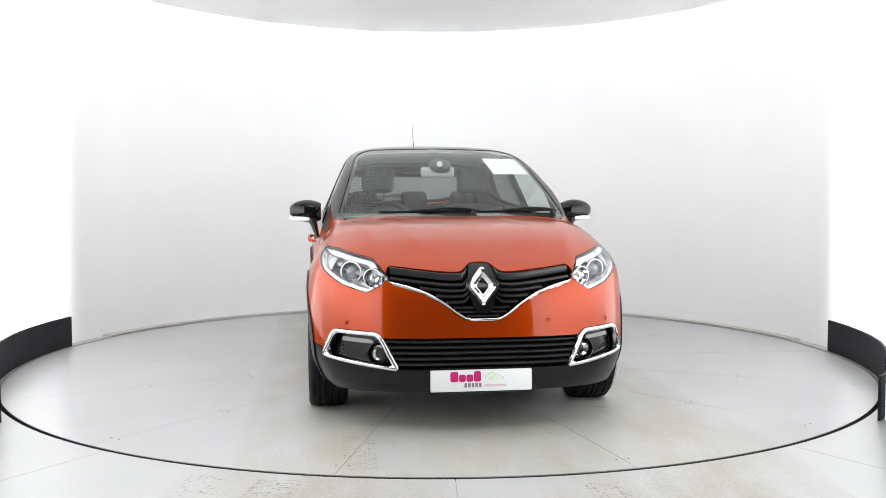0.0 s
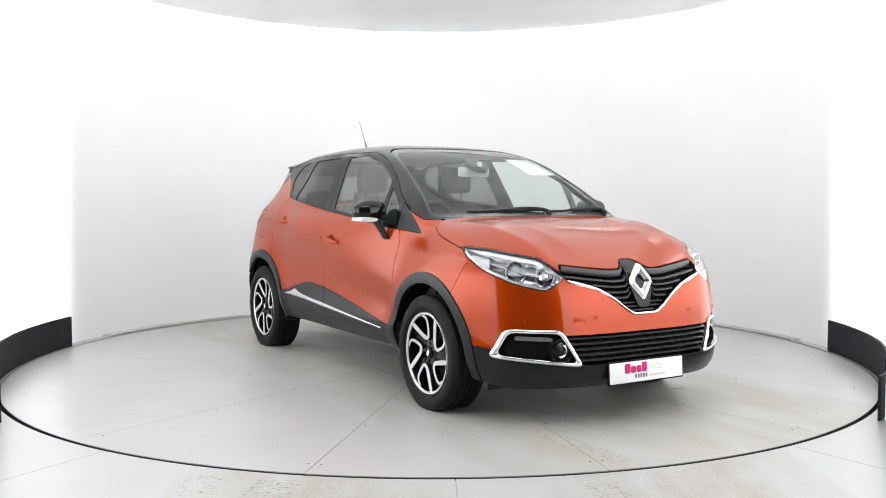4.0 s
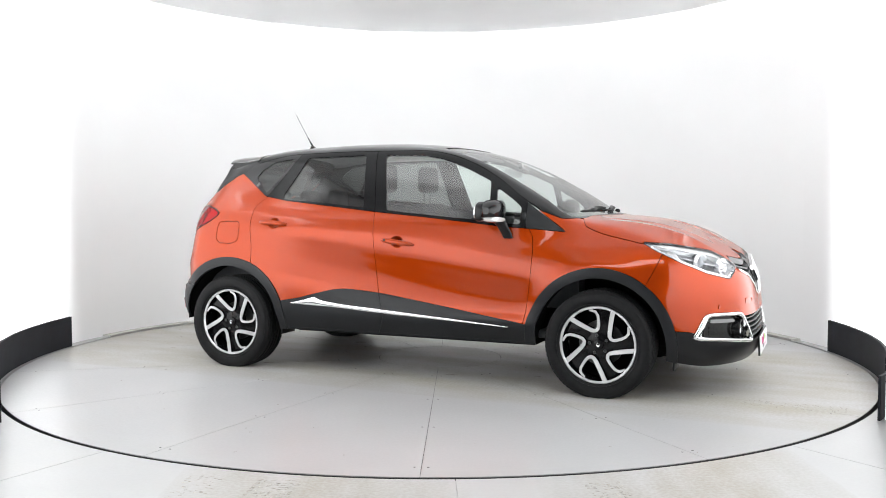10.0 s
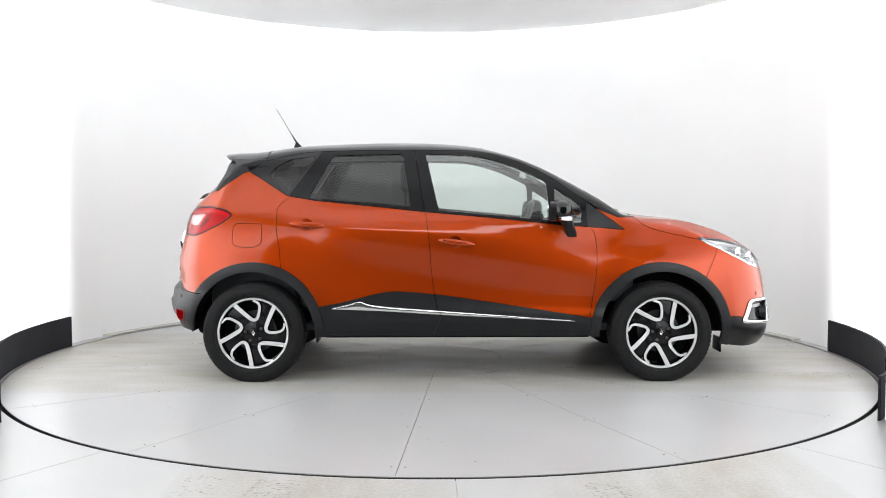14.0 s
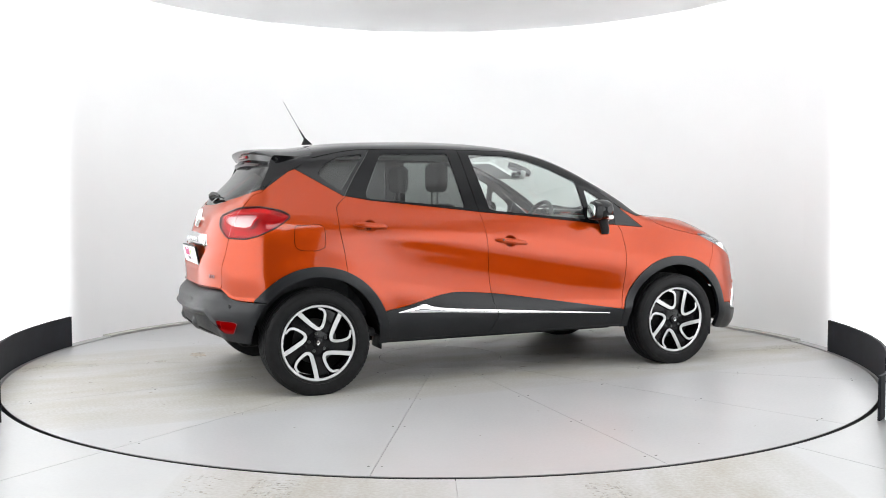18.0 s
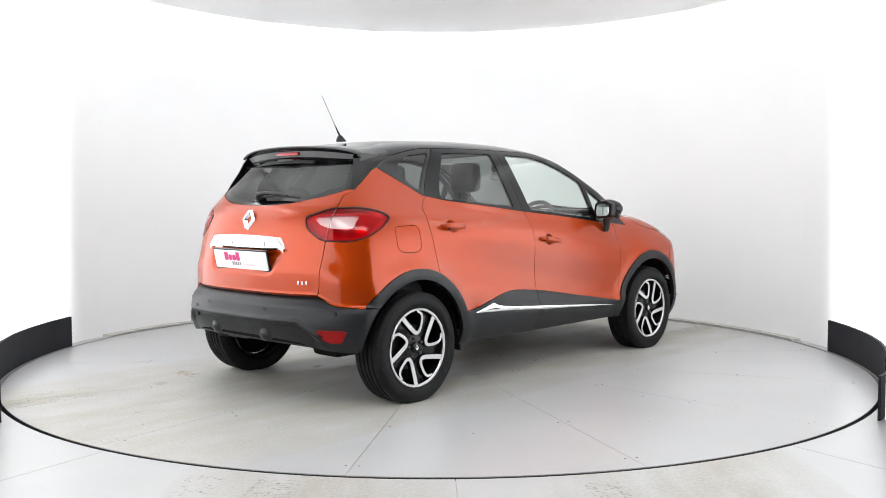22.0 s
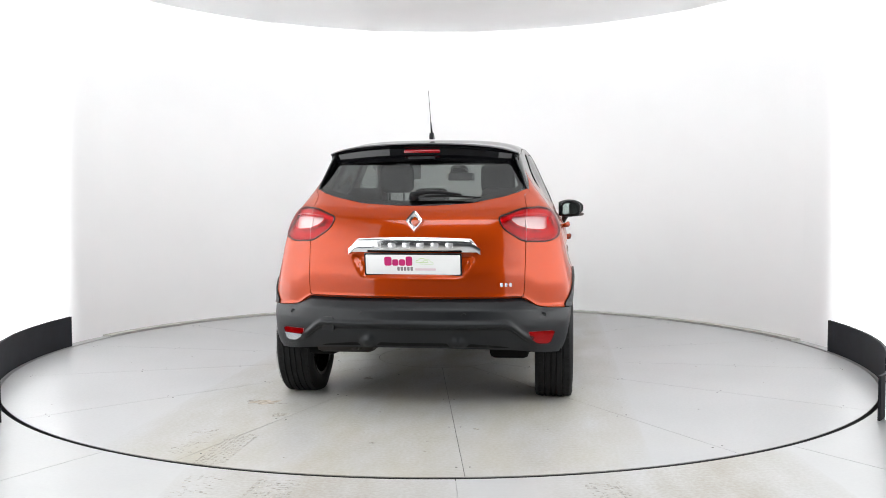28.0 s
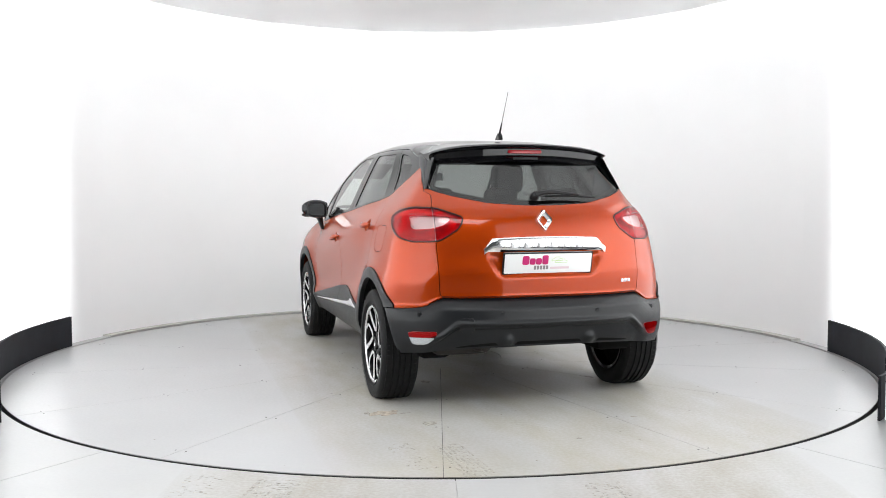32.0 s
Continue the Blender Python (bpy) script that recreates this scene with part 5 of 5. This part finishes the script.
for s in (-1, 1):
    # the black fin that runs from the spoiler's end down beside the glass
    bm = bmesh.new()
    rows = []
    for i in range(15):
        t = i / 14
        z = 1.428 - 0.206 * t
        y_out, y_in = 0.556 + 0.056 * t ** 0.9, 0.500 + 0.098 * t ** 0.8
        y_tip = y_in + 0.35 * (y_out - y_in)
        out = 0.008 + 0.058 * (1 - t) ** 0.8
        x_out, x_in = rear_x(y_out, z), rear_x(y_in, z)
        tip = rear_x(y_tip, z) - out
        rows.append([bm.verts.new(q) for q in ((x_out + 0.03, s * y_out, z), (x_out - 0.002, s * (y_out + 0.002), z), (tip + 0.004, s * (y_tip + 0.004), z), (tip, s * y_tip, z), (tip + 0.004, s * (y_tip - 0.005), z), (x_in + 0.01, s * y_in, z))])
    for a, b in zip(rows, rows[1:]):
        for j in range(6):
            bm.faces.new((a[j], a[(j + 1) % 6], b[(j + 1) % 6], b[j]))
    bm.faces.new(rows[0]), bm.faces.new(rows[-1])
    bmesh.ops.recalc_face_normals(bm, faces=bm.faces[:])
    part("fin", bm, BLACK_PAINT, spoiler)
bm = bmesh.new()
box(bm, -0.008, 0.008, -0.105, 0.105, -0.010, 0.010, 0.005)
part("brake_lamp", bm, RED_LENS, spoiler, "red high brake lamp", m=pose(-1.563, 0, 1.439, 0, 8, 0))
bm = bmesh.new()
box(bm, -0.006, 0.006, -0.075, 0.075, -0.007, 0.007, 0.003)
part("washer_slot", bm, PLASTIC, spoiler, "grey slot under the brake lamp", m=pose(-1.579, 0, 1.401, 0, 8, 0))

# rear wiper
bm = bmesh.new()
lathe(bm, [(0.0001, 0.035), (0.018, 0.033), (0.024, 0.02), (0.026, 0.0)], 20, "x")
for v in bm.verts:
    v.co.x = -v.co.x
wiper = part("rear_wiper", bm, TRIM, car, "black rear wiper across the glass", m=pose(rear_x(0.02, 1.172) - 0.006, 0.02, 1.172, 0, 40, 0))
bm = bmesh.new()
tube(bm, [(-0.028, 0.0, 0.0), (-0.034, -0.06, 0.012), (-0.028, -0.16, 0.014), (-0.020, -0.27, 0.004)], [0.016, 0.013, 0.010, 0.006], 10)
part("arm", bm, TRIM, wiper)
bm = bmesh.new()
tube(bm, [(-0.020, -0.06, -0.008), (-0.014, -0.2, 0.002), (-0.004, -0.375, -0.002)], [0.005, 0.007, 0.004], 8)
part("blade", bm, RUBBER, wiper)

# front wipers, lying low along the foot of the windscreen
def on_screen(y, z, lift):
    """A point over the windscreen at height z above its foot."""
    x = front_x(y, 1.092 + z)
    return Vector((x + lift * 0.42, y, 1.092 + z + lift * 0.9 - 0.014))


for foot, elbow, tip0, tip1 in ((0.115, -0.17, -0.45, 0.16), (0.62, 0.34, 0.10, 0.655)):
    o = on_screen(foot, -0.01, 0.0)
    bm = bmesh.new()
    lathe(bm, [(0.0001, 0.026), (0.014, 0.024), (0.02, 0.008), (0.022, -0.02)], 16, "z")
    w = part("windscreen_wiper", bm, TRIM, car, "black windscreen wiper", m=pose(o.x + 0.01, o.y, o.z))
    o = Vector((o.x + 0.01, o.y, o.z))
    bm = bmesh.new()
    pts = [on_screen(foot + (elbow - foot) * t, 0.004 + 0.010 * math.sin(math.pi * t), 0.020) - o for t in np.linspace(0, 1, 7)]
    tube(bm, [tuple(q) for q in pts], [0.010, 0.011, 0.010, 0.009, 0.008, 0.007, 0.005], 10)
    part("arm", bm, TRIM, w)
    bm = bmesh.new()
    tube(bm, [tuple(on_screen(tip0 + (tip1 - tip0) * t, 0.0 + 0.010 * t, 0.011) - o) for t in np.linspace(0, 1, 14)], [0.004] + [0.0065] * 12 + [0.004], 8)
    part("blade", bm, RUBBER, w)
    bm = bmesh.new()
    c = (tip0 * 0.52 + tip1 * 0.48)
    tube(bm, [tuple(on_screen(c + d, 0.006, 0.016) - o) for d in (-0.05, -0.02, 0.02, 0.05)], [0.006, 0.010, 0.010, 0.006], 8)
    part("clip", bm, TRIM, w)

# ---------------------------------------------------------------- plates and badges


def text_mesh(body, size, depth=0.001):
    cu = bpy.data.curves.new("letters", "FONT")
    cu.body, cu.size, cu.extrude, cu.align_x, cu.align_y = body, size, depth, "CENTER", "CENTER"
    ob = bpy.data.objects.new("letters", cu)
    scene.collection.objects.link(ob)
    me = bpy.data.meshes.new_from_object(ob.evaluated_get(bpy.context.evaluated_depsgraph_get()))
    bpy.data.objects.remove(ob)
    bpy.data.curves.remove(cu)
    return me


def flat_bar(bm, x0, x1, z0, z1, r=0.004, d=0.0012):
    prism(bm, rounded([(x0, z0), (x1, z0), (x1, z1), (x0, z1)], r), 0, d, "y")


def show_plate(name, m, w, h):
    """A white dealer plate with its marks as plain shapes. Local x runs across it, y out of it is negative."""
    bm = bmesh.new()
    prism(bm, rounded([(-w / 2, -h / 2), (w / 2, -h / 2), (w / 2, h / 2), (-w / 2, h / 2)], 0.006), -0.004, 0.004, "y", 0.001)
    pl = part(name, bm, WHITE, car, "white dealer number plate with a magenta mark", m=m)
    bm = bmesh.new()
    prism(bm, rounded([(-w / 2 - 0.008, -h / 2 - 0.008), (w / 2 + 0.008, -h / 2 - 0.008), (w / 2 + 0.008, h / 2 + 0.008), (-w / 2 - 0.008, h / 2 + 0.008)], 0.008), 0.0, 0.010, "y")
    part("plate_holder", bm, TRIM, pl)
    # magenta word mark: upright blocks with bowls
    x = -0.155
    for k, (cw, hh) in enumerate(((0.040, 0.050), (0.034, 0.036), (0.034, 0.036), (0.036, 0.052))):
        bm = bmesh.new()
        o = rounded([(x, -0.006), (x + cw, -0.006), (x + cw, -0.006 + hh), (x, -0.006 + hh)], 0.012)
        prism(bm, o, -0.0052, -0.004, "y")
        part("mark_block", bm, PINK, pl)
        x += cw + 0.003
    bm = bmesh.new()
    for i in range(5):
        flat_bar(bm, -0.085 + i * 0.018, -0.072 + i * 0.018, -0.034, -0.012, 0.004)
    bmesh.ops.translate(bm, vec=(0, -0.0052, 0), verts=bm.verts[:])
    part("mark_line", bm, GREY_PRINT, pl)
    bm = bmesh.new()
    flat_bar(bm, 0.012, 0.125, -0.032, -0.020, 0.003)
    bmesh.ops.translate(bm, vec=(0, -0.0050, 0), verts=bm.verts[:])
    part("mark_bar", bm, mat("pale_print", (0.70, 0.55, 0.60), 0.5) if "pale_print" not in bpy.data.materials else bpy.data.materials["pale_print"], pl)
    for dx, dz, k, col in ((0.05, 0.022, 0.9, GREEN_PRINT), (0.075, 0.012, 1.0, GREEN_PRINT)):
        bm = bmesh.new()
        o = [(-0.035, 0), (-0.033, 0.010), (-0.018, 0.014), (-0.008, 0.024), (0.014, 0.024), (0.022, 0.013), (0.034, 0.010), (0.036, 0)]
        tube(bm, [(dx + u * k, -0.0048, dz + v * k - 0.008) for u, v in o + o[:1]], 0.0011, 6, False)
        part("mark_outline", bm, col, pl)
    return pl


show_plate("front_plate", pose(2.158, -0.020, 0.275, -3, 0, 90), 0.505, 0.106)
show_plate("rear_plate", pose(rear_x(0, 0.812) - 0.006, 0.0, 0.812, 12, 0, -90), 0.515, 0.108)

# chrome bar over the rear plate, with raised letters
bm = bmesh.new()
n = 30
rows = []
for i in range(n + 1):
    y = -0.362 + 0.724 * i / n
    a = abs(y) / 0.362
    x = rear_x(y, 0.92) + 0.002
    zt = 0.959 - 0.010 * a * a - 0.058 * max(0, (a - 0.86) / 0.14) ** 1.2
    zb = 0.876 - 0.002 * a
    d = 0.026
    zm = (zt + zb) / 2
    rows.append([bm.verts.new(q) for q in ((x + 0.012, y, zt), (x - d * 0.55, y, zt - 0.001), (x - d * 0.84, y, zt - 0.008), (x - d * 0.97, y, zm + 0.014), (x - d, y, zm), (x - d * 0.93, y, zm - 0.018), (x - d * 0.72, y, zb + 0.003), (x + 0.012, y, zb))])
for a, b in zip(rows, rows[1:]):
    for j in range(8):
        bm.faces.new((a[j], b[j], b[(j + 1) % 8], a[(j + 1) % 8]))
bm.faces.new(rows[0]), bm.faces.new(rows[-1])
bar = part("chrome_bar", bm, CHROME, car, "chrome bar over the rear plate")
for i in range(6):
    y = 0.195 - i * 0.078
    bm = bmesh.new()
    prism(bm, rounded([(-0.021, -0.015), (0.021, -0.015), (0.021, 0.015), (-0.021, 0.015)], 0.007), -0.002, 0.002, "y", 0.0008)
    part("badge_block", bm, ALLOY, bar, m=pose(rear_x(y, 0.92) - 0.0245, y, 0.914, 1, 0, -90))
for i in range(3):
    bm = bmesh.new()
    prism(bm, rounded([(-0.009, -0.010), (0.009, -0.010), (0.009, 0.010), (-0.009, 0.010)], 0.003), -0.002, 0.002, "y", 0.0008)
    part("badge_block", bm, ALLOY, made["tailgate"], m=pose(rear_x(-0.475 - i * 0.024, 0.702) - 0.001, -0.475 - i * 0.024, 0.702, 0, 0, -90 - 14))

# ---------------------------------------------------------------- wheels
def wheel_parts(parent, s, spin):
    """A tyre with grooves and an alloy rim of five hoops. s: the side that faces outwards along y."""
    bm = bmesh.new()
    prof = [(0.224, 0.085), (0.236, 0.100), (0.262, 0.108), (0.290, 0.106), (0.312, 0.096), (0.319, 0.084), (0.3225, 0.066),
            (0.3235, 0.056), (0.317, 0.054), (0.317, 0.047), (0.324, 0.045), (0.3245, 0.021), (0.317, 0.019), (0.317, 0.011), (0.3245, 0.009)]
    prof = prof + [(r, -a) for r, a in prof[::-1]]
    lathe(bm, prof, 96, "y", False)
    # the tyre is pressed flat where it carries the car, and bulges there
    for v in bm.verts:
        k = max(0.0, -v.co.z - 0.262)
        v.co.y *= 1 + 1.6 * k
        v.co.z = max(v.co.z, -0.312)
    tyre = part("tyre", bm, RUBBER, parent, "worn black road tyre")
    # tread blocks on the shoulders
    for side in (-1, 1):
        bm = bmesh.new()
        for i in range(72):
            a = 2 * math.pi * i / 72
            m = Matrix.Rotation(a, 4, "Y")
            if math.cos(a) > -0.93:
                box(bm, -0.0105, 0.0105, side * 0.060, side * 0.086, 0.3145, 0.3222, 0, m)
        tagged(part("tread_ring", bm, RUBBER, tyre, smooth=False), kind="stuff")
    for rr in (0.300, 0.243):
        bm = bmesh.new()
        lathe(bm, [(rr - 0.0015, s * 0.1065), (rr, s * 0.1105 if rr < 0.25 else s * 0.1075), (rr + 0.0015, s * 0.1065)], 72, "y")
        part("sidewall_rib", bm, RUBBER, tyre)
    bm = bmesh.new()
    lathe(bm, [(0.229, s * 0.094), (0.2235, s * 0.097), (0.217, s * 0.092), (0.211, s * 0.078), (0.208, s * 0.02), (0.208, -s * 0.095), (0.226, -s * 0.099)], 72, "y")
    rim = part("rim", bm, RIM_BLACK, parent, "black and bright machined alloy rim")
    bm = bmesh.new()
    lathe(bm, [(0.229, s * 0.0945), (0.2255, s * 0.0985), (0.2165, s * 0.0975), (0.2125, s * 0.091)], 96, "y")
    part("rim_lip", bm, ALLOY, rim, "bright machined lip")
    R = 0.2165

    def place(u, v, k):
        a = 2 * math.pi * k / 5 + spin
        c, q = math.cos(a), math.sin(a)
        x, z = (u * c - v * q) * R, (u * q + v * c) * R
        return (-s * x, z)      # mirrored so that the hoops lean the same way as one faces each side
    path_a = [(-0.54, 0.835), (-0.40, 0.70), (-0.26, 0.575), (-0.12, 0.455), (-0.03, 0.395), (0.05, 0.385), (0.115, 0.43), (0.155, 0.52), (0.185, 0.65), (0.20, 0.78), (0.165, 0.885), (0.09, 0.935), (0.0, 0.965)]
    wid = [0.150, 0.146, 0.142, 0.135, 0.126, 0.115, 0.104, 0.096, 0.092, 0.088, 0.084, 0.076, 0.055]
    for k in range(5):
        # bright hoop
        bm = bmesh.new()
        rows = []
        for i, (u, v) in enumerate(path_a):
            p0, p1 = path_a[max(i - 1, 0)], path_a[min(i + 1, len(path_a) - 1)]
            tu, tv = p1[0] - p0[0], p1[1] - p0[1]
            ln = math.hypot(tu, tv)
            nu, nv = -tv / ln, tu / ln
            rr = math.hypot(u, v)
            yf = 0.090 - 0.018 * (1 - rr) ** 1.3
            hw = wid[i] * 0.44
            row = []
            for off, dep in ((-hw * 1.30, -0.022), (-hw, -0.002), (-hw * 0.92, 0.0), (hw * 0.92, 0.0), (hw, -0.002), (hw * 1.30, -0.022)):
                x, z = place(u + nu * off, v + nv * off, k)
                row.append(bm.verts.new((x, s * (yf + dep), z)))
            rows.append(row)
        for a, b in zip(rows, rows[1:]):
            for j in range(5):
                bm.faces.new((a[j], a[j + 1], b[j + 1], b[j]))
        hoop = part("spoke_hoop", bm, ALLOY, rim, "bright machined hoop spoke with black flanks")
        hoop.data.materials.append(RIM_BLACK)
        for i, f in enumerate(hoop.data.polygons):
            f.material_index = 1 if i % 5 in (0, 4) else 0
        # the black web between two hoops
        bm = bmesh.new()
        o2 = []
        for u, v in ((0.04, 0.20), (0.12, 0.40), (0.21, 0.60), (0.27, 0.80), (0.22, 0.97), (0.42, 0.895), (0.58, 0.80), (0.50, 0.62), (0.40, 0.42), (0.25, 0.18), (0.10, 0.08)):
            o2.append(place(u, v, k))
        prism(bm, o2, s * 0.045, s * 0.066, "y", 0.003)
        part("web", bm, RIM_BLACK, rim)
        bm = bmesh.new()
        lathe(bm, [(0.0001, s * 0.078), (0.0075, s * 0.078), (0.0095, s * 0.074), (0.0095, s * 0.055)], 12, "y")
        a = 2 * math.pi * k / 5 + 0.5
        part("wheel_bolt", bm, STEEL, rim, m=pose(0.054 * math.cos(a), 0, 0.054 * math.sin(a)))
    bm = bmesh.new()
    lathe(bm, [(0.0001, s * 0.084), (0.020, s * 0.084), (0.028, s * 0.080), (0.031, s * 0.070), (0.070, s * 0.066), (0.088, s * 0.060), (0.090, s * 0.03)], 40, "y")
    part("hub", bm, RIM_BLACK, rim)
    diamond("hub_emblem", rim, pose(0, s * 0.084, 0, 0, 0, s * 90), 0.024, 0.032, 0.003, 0.3)
    bm = bmesh.new()
    lathe(bm, [(0.07, s * 0.005), (0.135, s * 0.005), (0.135, -s * 0.012), (0.07, -s * 0.012)], 48, "y", True)
    part("brake_disc", bm, STEEL, parent, "grey steel brake disc")
    # black disc set deep in the rim, for the dark behind the spokes
    bm = bmesh.new()
    lathe(bm, [(0.0001, -s * 0.02), (0.20, -s * 0.02), (0.206, -s * 0.03)], 40, "y")
    part("back_plate", bm, DARK, parent)


for k, (cx, cz) in WHEELS.items():
    for s in (-1, 1):
        w = new("wheel")
        w.parent = car
        w.matrix_basis = pose(cx, s * 0.757, 0.312)
        wheel_parts(w, s, radians(0 if k == "rear" else 15))
        # wheel well
        bm = bmesh.new()
        rr = []
        for i in range(25):
            a = math.pi * (0.0 + 1.0 * i / 24)
            rr.append([bm.verts.new((0.402 * math.cos(a), s * y, 0.402 * math.sin(a))) for y in (0.798, 0.56)])
        for a, b in zip(rr, rr[1:]):
            bm.faces.new((a[0], a[1], b[1], b[0]))
        c = bm.verts.new((0, s * 0.56, 0))
        for a, b in zip(rr, rr[1:]):
            bm.faces.new((a[1], b[1], c))
        part("wheel_well", bm, DARK, car, "black wheel well liner", m=pose(cx, 0, cz))

# underside, exhaust, flaps
bm = bmesh.new()
box(bm, -0.88, 0.88, -0.68, 0.68, 0.255, 0.30, 0.02)
box(bm, -1.80, -1.70, -0.50, 0.50, 0.385, 0.44, 0.02)
box(bm, -1.72, -1.40, -0.62, -0.40, 0.275, 0.40, 0.03)
box(bm, -1.66, -1.30, 0.48, 0.66, 0.268, 0.36, 0.03)
box(bm, -1.0, 2.0, -0.50, 0.50, 0.27, 0.40, 0.02)
box(bm, -1.70, -0.99, -0.50, 0.50, 0.35, 0.42, 0.02)
part("underbody", bm, DARK, car, "black underbody")
bm = bmesh.new()
tube(bm, [(-1.84, 0.34, 0.345), (-1.6, 0.36, 0.32), (-1.2, 0.3, 0.31)], 0.022, 12)
box(bm, -1.72, -1.45, 0.25, 0.60, 0.29, 0.37, 0.04)
part("exhaust", bm, mat("dull_exhaust_steel", (0.045, 0.040, 0.036), 0.7, 0.6), car, "dull steel exhaust")
for s in (-1, 1):
    for x, z0, z1, lean in ((1.72, 0.165, 0.26, 8), (-0.90, 0.245, 0.33, -6)):
        bm = bmesh.new()
        box(bm, -0.006, 0.006, -0.08, 0.08, z0, z1, 0.004)
        part("air_flap", bm, TRIM, car, "black rubber flap", m=pose(x, s * (0.64 if x > 0 else 0.74), 0, 0, 0, 0))

# ---------------------------------------------------------------- inside the car
bm = bmesh.new()
box(bm, -1.60, 1.30, -0.72, 0.72, 0.31, 0.36, 0.02)
box(bm, -1.62, -1.05, -0.66, 0.66, 0.36, 0.90, 0.04)
part("cabin_floor", bm, DASH, car, "dark cabin floor")
bm = bmesh.new()
prism(bm, rounded([(0.62, 0.55), (0.60, 0.92), (0.68, 1.0), (0.95, 1.035), (1.15, 1.03), (1.15, 0.5), (0.8, 0.5)], 0.05), -0.70, 0.70, "y", 0.02)
dash = part("dashboard", bm, DASH, car, "dark grey dashboard")
bm = bmesh.new()
prism(bm, rounded([(0.60, 0.98), (0.66, 1.045), (0.82, 1.05), (0.90, 1.01)], 0.03), -0.53, -0.20, "y", 0.02)
part("instrument_hood", bm, DASH, dash)
bm = bmesh.new()
lathe(bm, [(0.172 + 0.016 * math.cos(a), 0.016 * math.sin(a)) for a in np.linspace(0, 2 * math.pi, 12, endpoint=False)], 40, "x", True)
box(bm, -0.012, 0.012, -0.17, 0.17, -0.025, 0.025, 0.01)
lathe(bm, [(0.0001, -0.03), (0.05, -0.025), (0.065, 0.0), (0.05, 0.03)], 24, "x")
part("steering_wheel", bm, TRIM, car, "black steering wheel", m=pose(0.45, -0.36, 0.985, 0, 24, 0))


def seat(parent, x, y, back_h, rest_w, wide, lean):
    bm = bmesh.new()
    box(bm, x - 0.24, x + 0.26, y - wide / 2, y + wide / 2, 0.42, 0.60, 0.06, None, 4)
    st = part("seat", bm, FABRIC, parent, "dark fabric seat with a headrest")
    bm = bmesh.new()
    box(bm, -0.075, 0.075, -wide / 2, wide / 2, 0.0, back_h, 0.06, None, 4)
    part("backrest", bm, FABRIC, st, m=pose(x - 0.22, y, 0.52, 0, lean, 0))
    top = Vector((x - 0.22, y, 0.52)) + Vector((math.sin(radians(lean)), 0, math.cos(radians(lean)))) * back_h
    for dy in (-0.05, 0.05):
        bm = bmesh.new()
        tube(bm, [(0, dy, -0.05), (0.0, dy, 0.14)], 0.006, 8)
        part("post", bm, STEEL, st, m=pose(top.x, top.y, top.z))
    bm = bmesh.new()
    box(bm, -0.045, 0.05, -rest_w / 2, rest_w / 2, 0.085, 0.285, 0.046, None, 5)
    part("headrest", bm, FABRIC, st, m=pose(top.x + 0.01, top.y, top.z))


for y in (-0.36, 0.36):
    seat(car, 0.05, y, 0.63, 0.24, 0.48, -16)
for y in (-0.42, 0.0, 0.42):
    seat(car, -0.82, y, 0.45, 0.22, 0.41, -18)
# headlining, pillars' inner trim
hl = take(pieces["roof"], lambda V: np.max([V[:, 0] - 0.45, 1.44 - V[:, 2]], 0))
sheet("headlining", both(hl), LIGHT_TRIM, car, 0.0, -0.03, "pale headlining")
bm = bmesh.new()
box(bm, -0.018, 0.018, -0.112, 0.112, -0.032, 0.032, 0.014, None, 3)
inner_mirror = part("inner_mirror", bm, LIGHT_TRIM, car, "pale grey inside mirror with a stem", m=pose(0.49, -0.015, 1.345, 0, 8, -8))
bm = bmesh.new()
prism(bm, rounded([(-0.095, -0.026), (0.095, -0.026), (0.098, 0.026), (-0.098, 0.026)], 0.012), -0.021, -0.0185, "x")
part("mirror_glass", bm, MIRROR, inner_mirror)
bm = bmesh.new()
tube(bm, [(0.0, 0.01, 0.02), (0.03, 0.012, 0.045), (0.06, 0.014, 0.06)], [0.012, 0.014, 0.02], 10)
part("stem", bm, LIGHT_TRIM, inner_mirror)
# the dark sensor pod against the glass
pod = lambda V: np.hypot(V[:, 1] / 0.072, (V[:, 2] - 1.408) / 0.040) - 1
p = take(refine(pieces["windscreen"], 1), lambda V: np.maximum(pod(V), -V[:, 0]))
sheet("sensor_pod", both(p), TRIM, car, 0.03, -0.008, "dark oval sensor pod behind the windscreen")
# white paper notice inside the windscreen's top corner
p = take(pieces["windscreen"], lambda V: np.max([np.abs(np.abs(V[:, 1]) - 0.44 - 0.35 * (1.40 - V[:, 2])) - 0.125, 1.338 - V[:, 2], V[:, 2] - 1.452], 0))
sheet("paper_notice", mirrored(p), WHITE, car, 0.0, -0.012, "white paper notice behind the windscreen")

def motions():
    rows = [t * 2.0 for t in range(17)]
    walk(turntable, [(t, pose(0, 0, 0, 0, 0, turned(t))) for t in rows])
    walk(car, [(t, pose(0, 0, 0, 0, 0, turned(t)) @ pose(OX, OY, 0)) for t in rows])


motions()
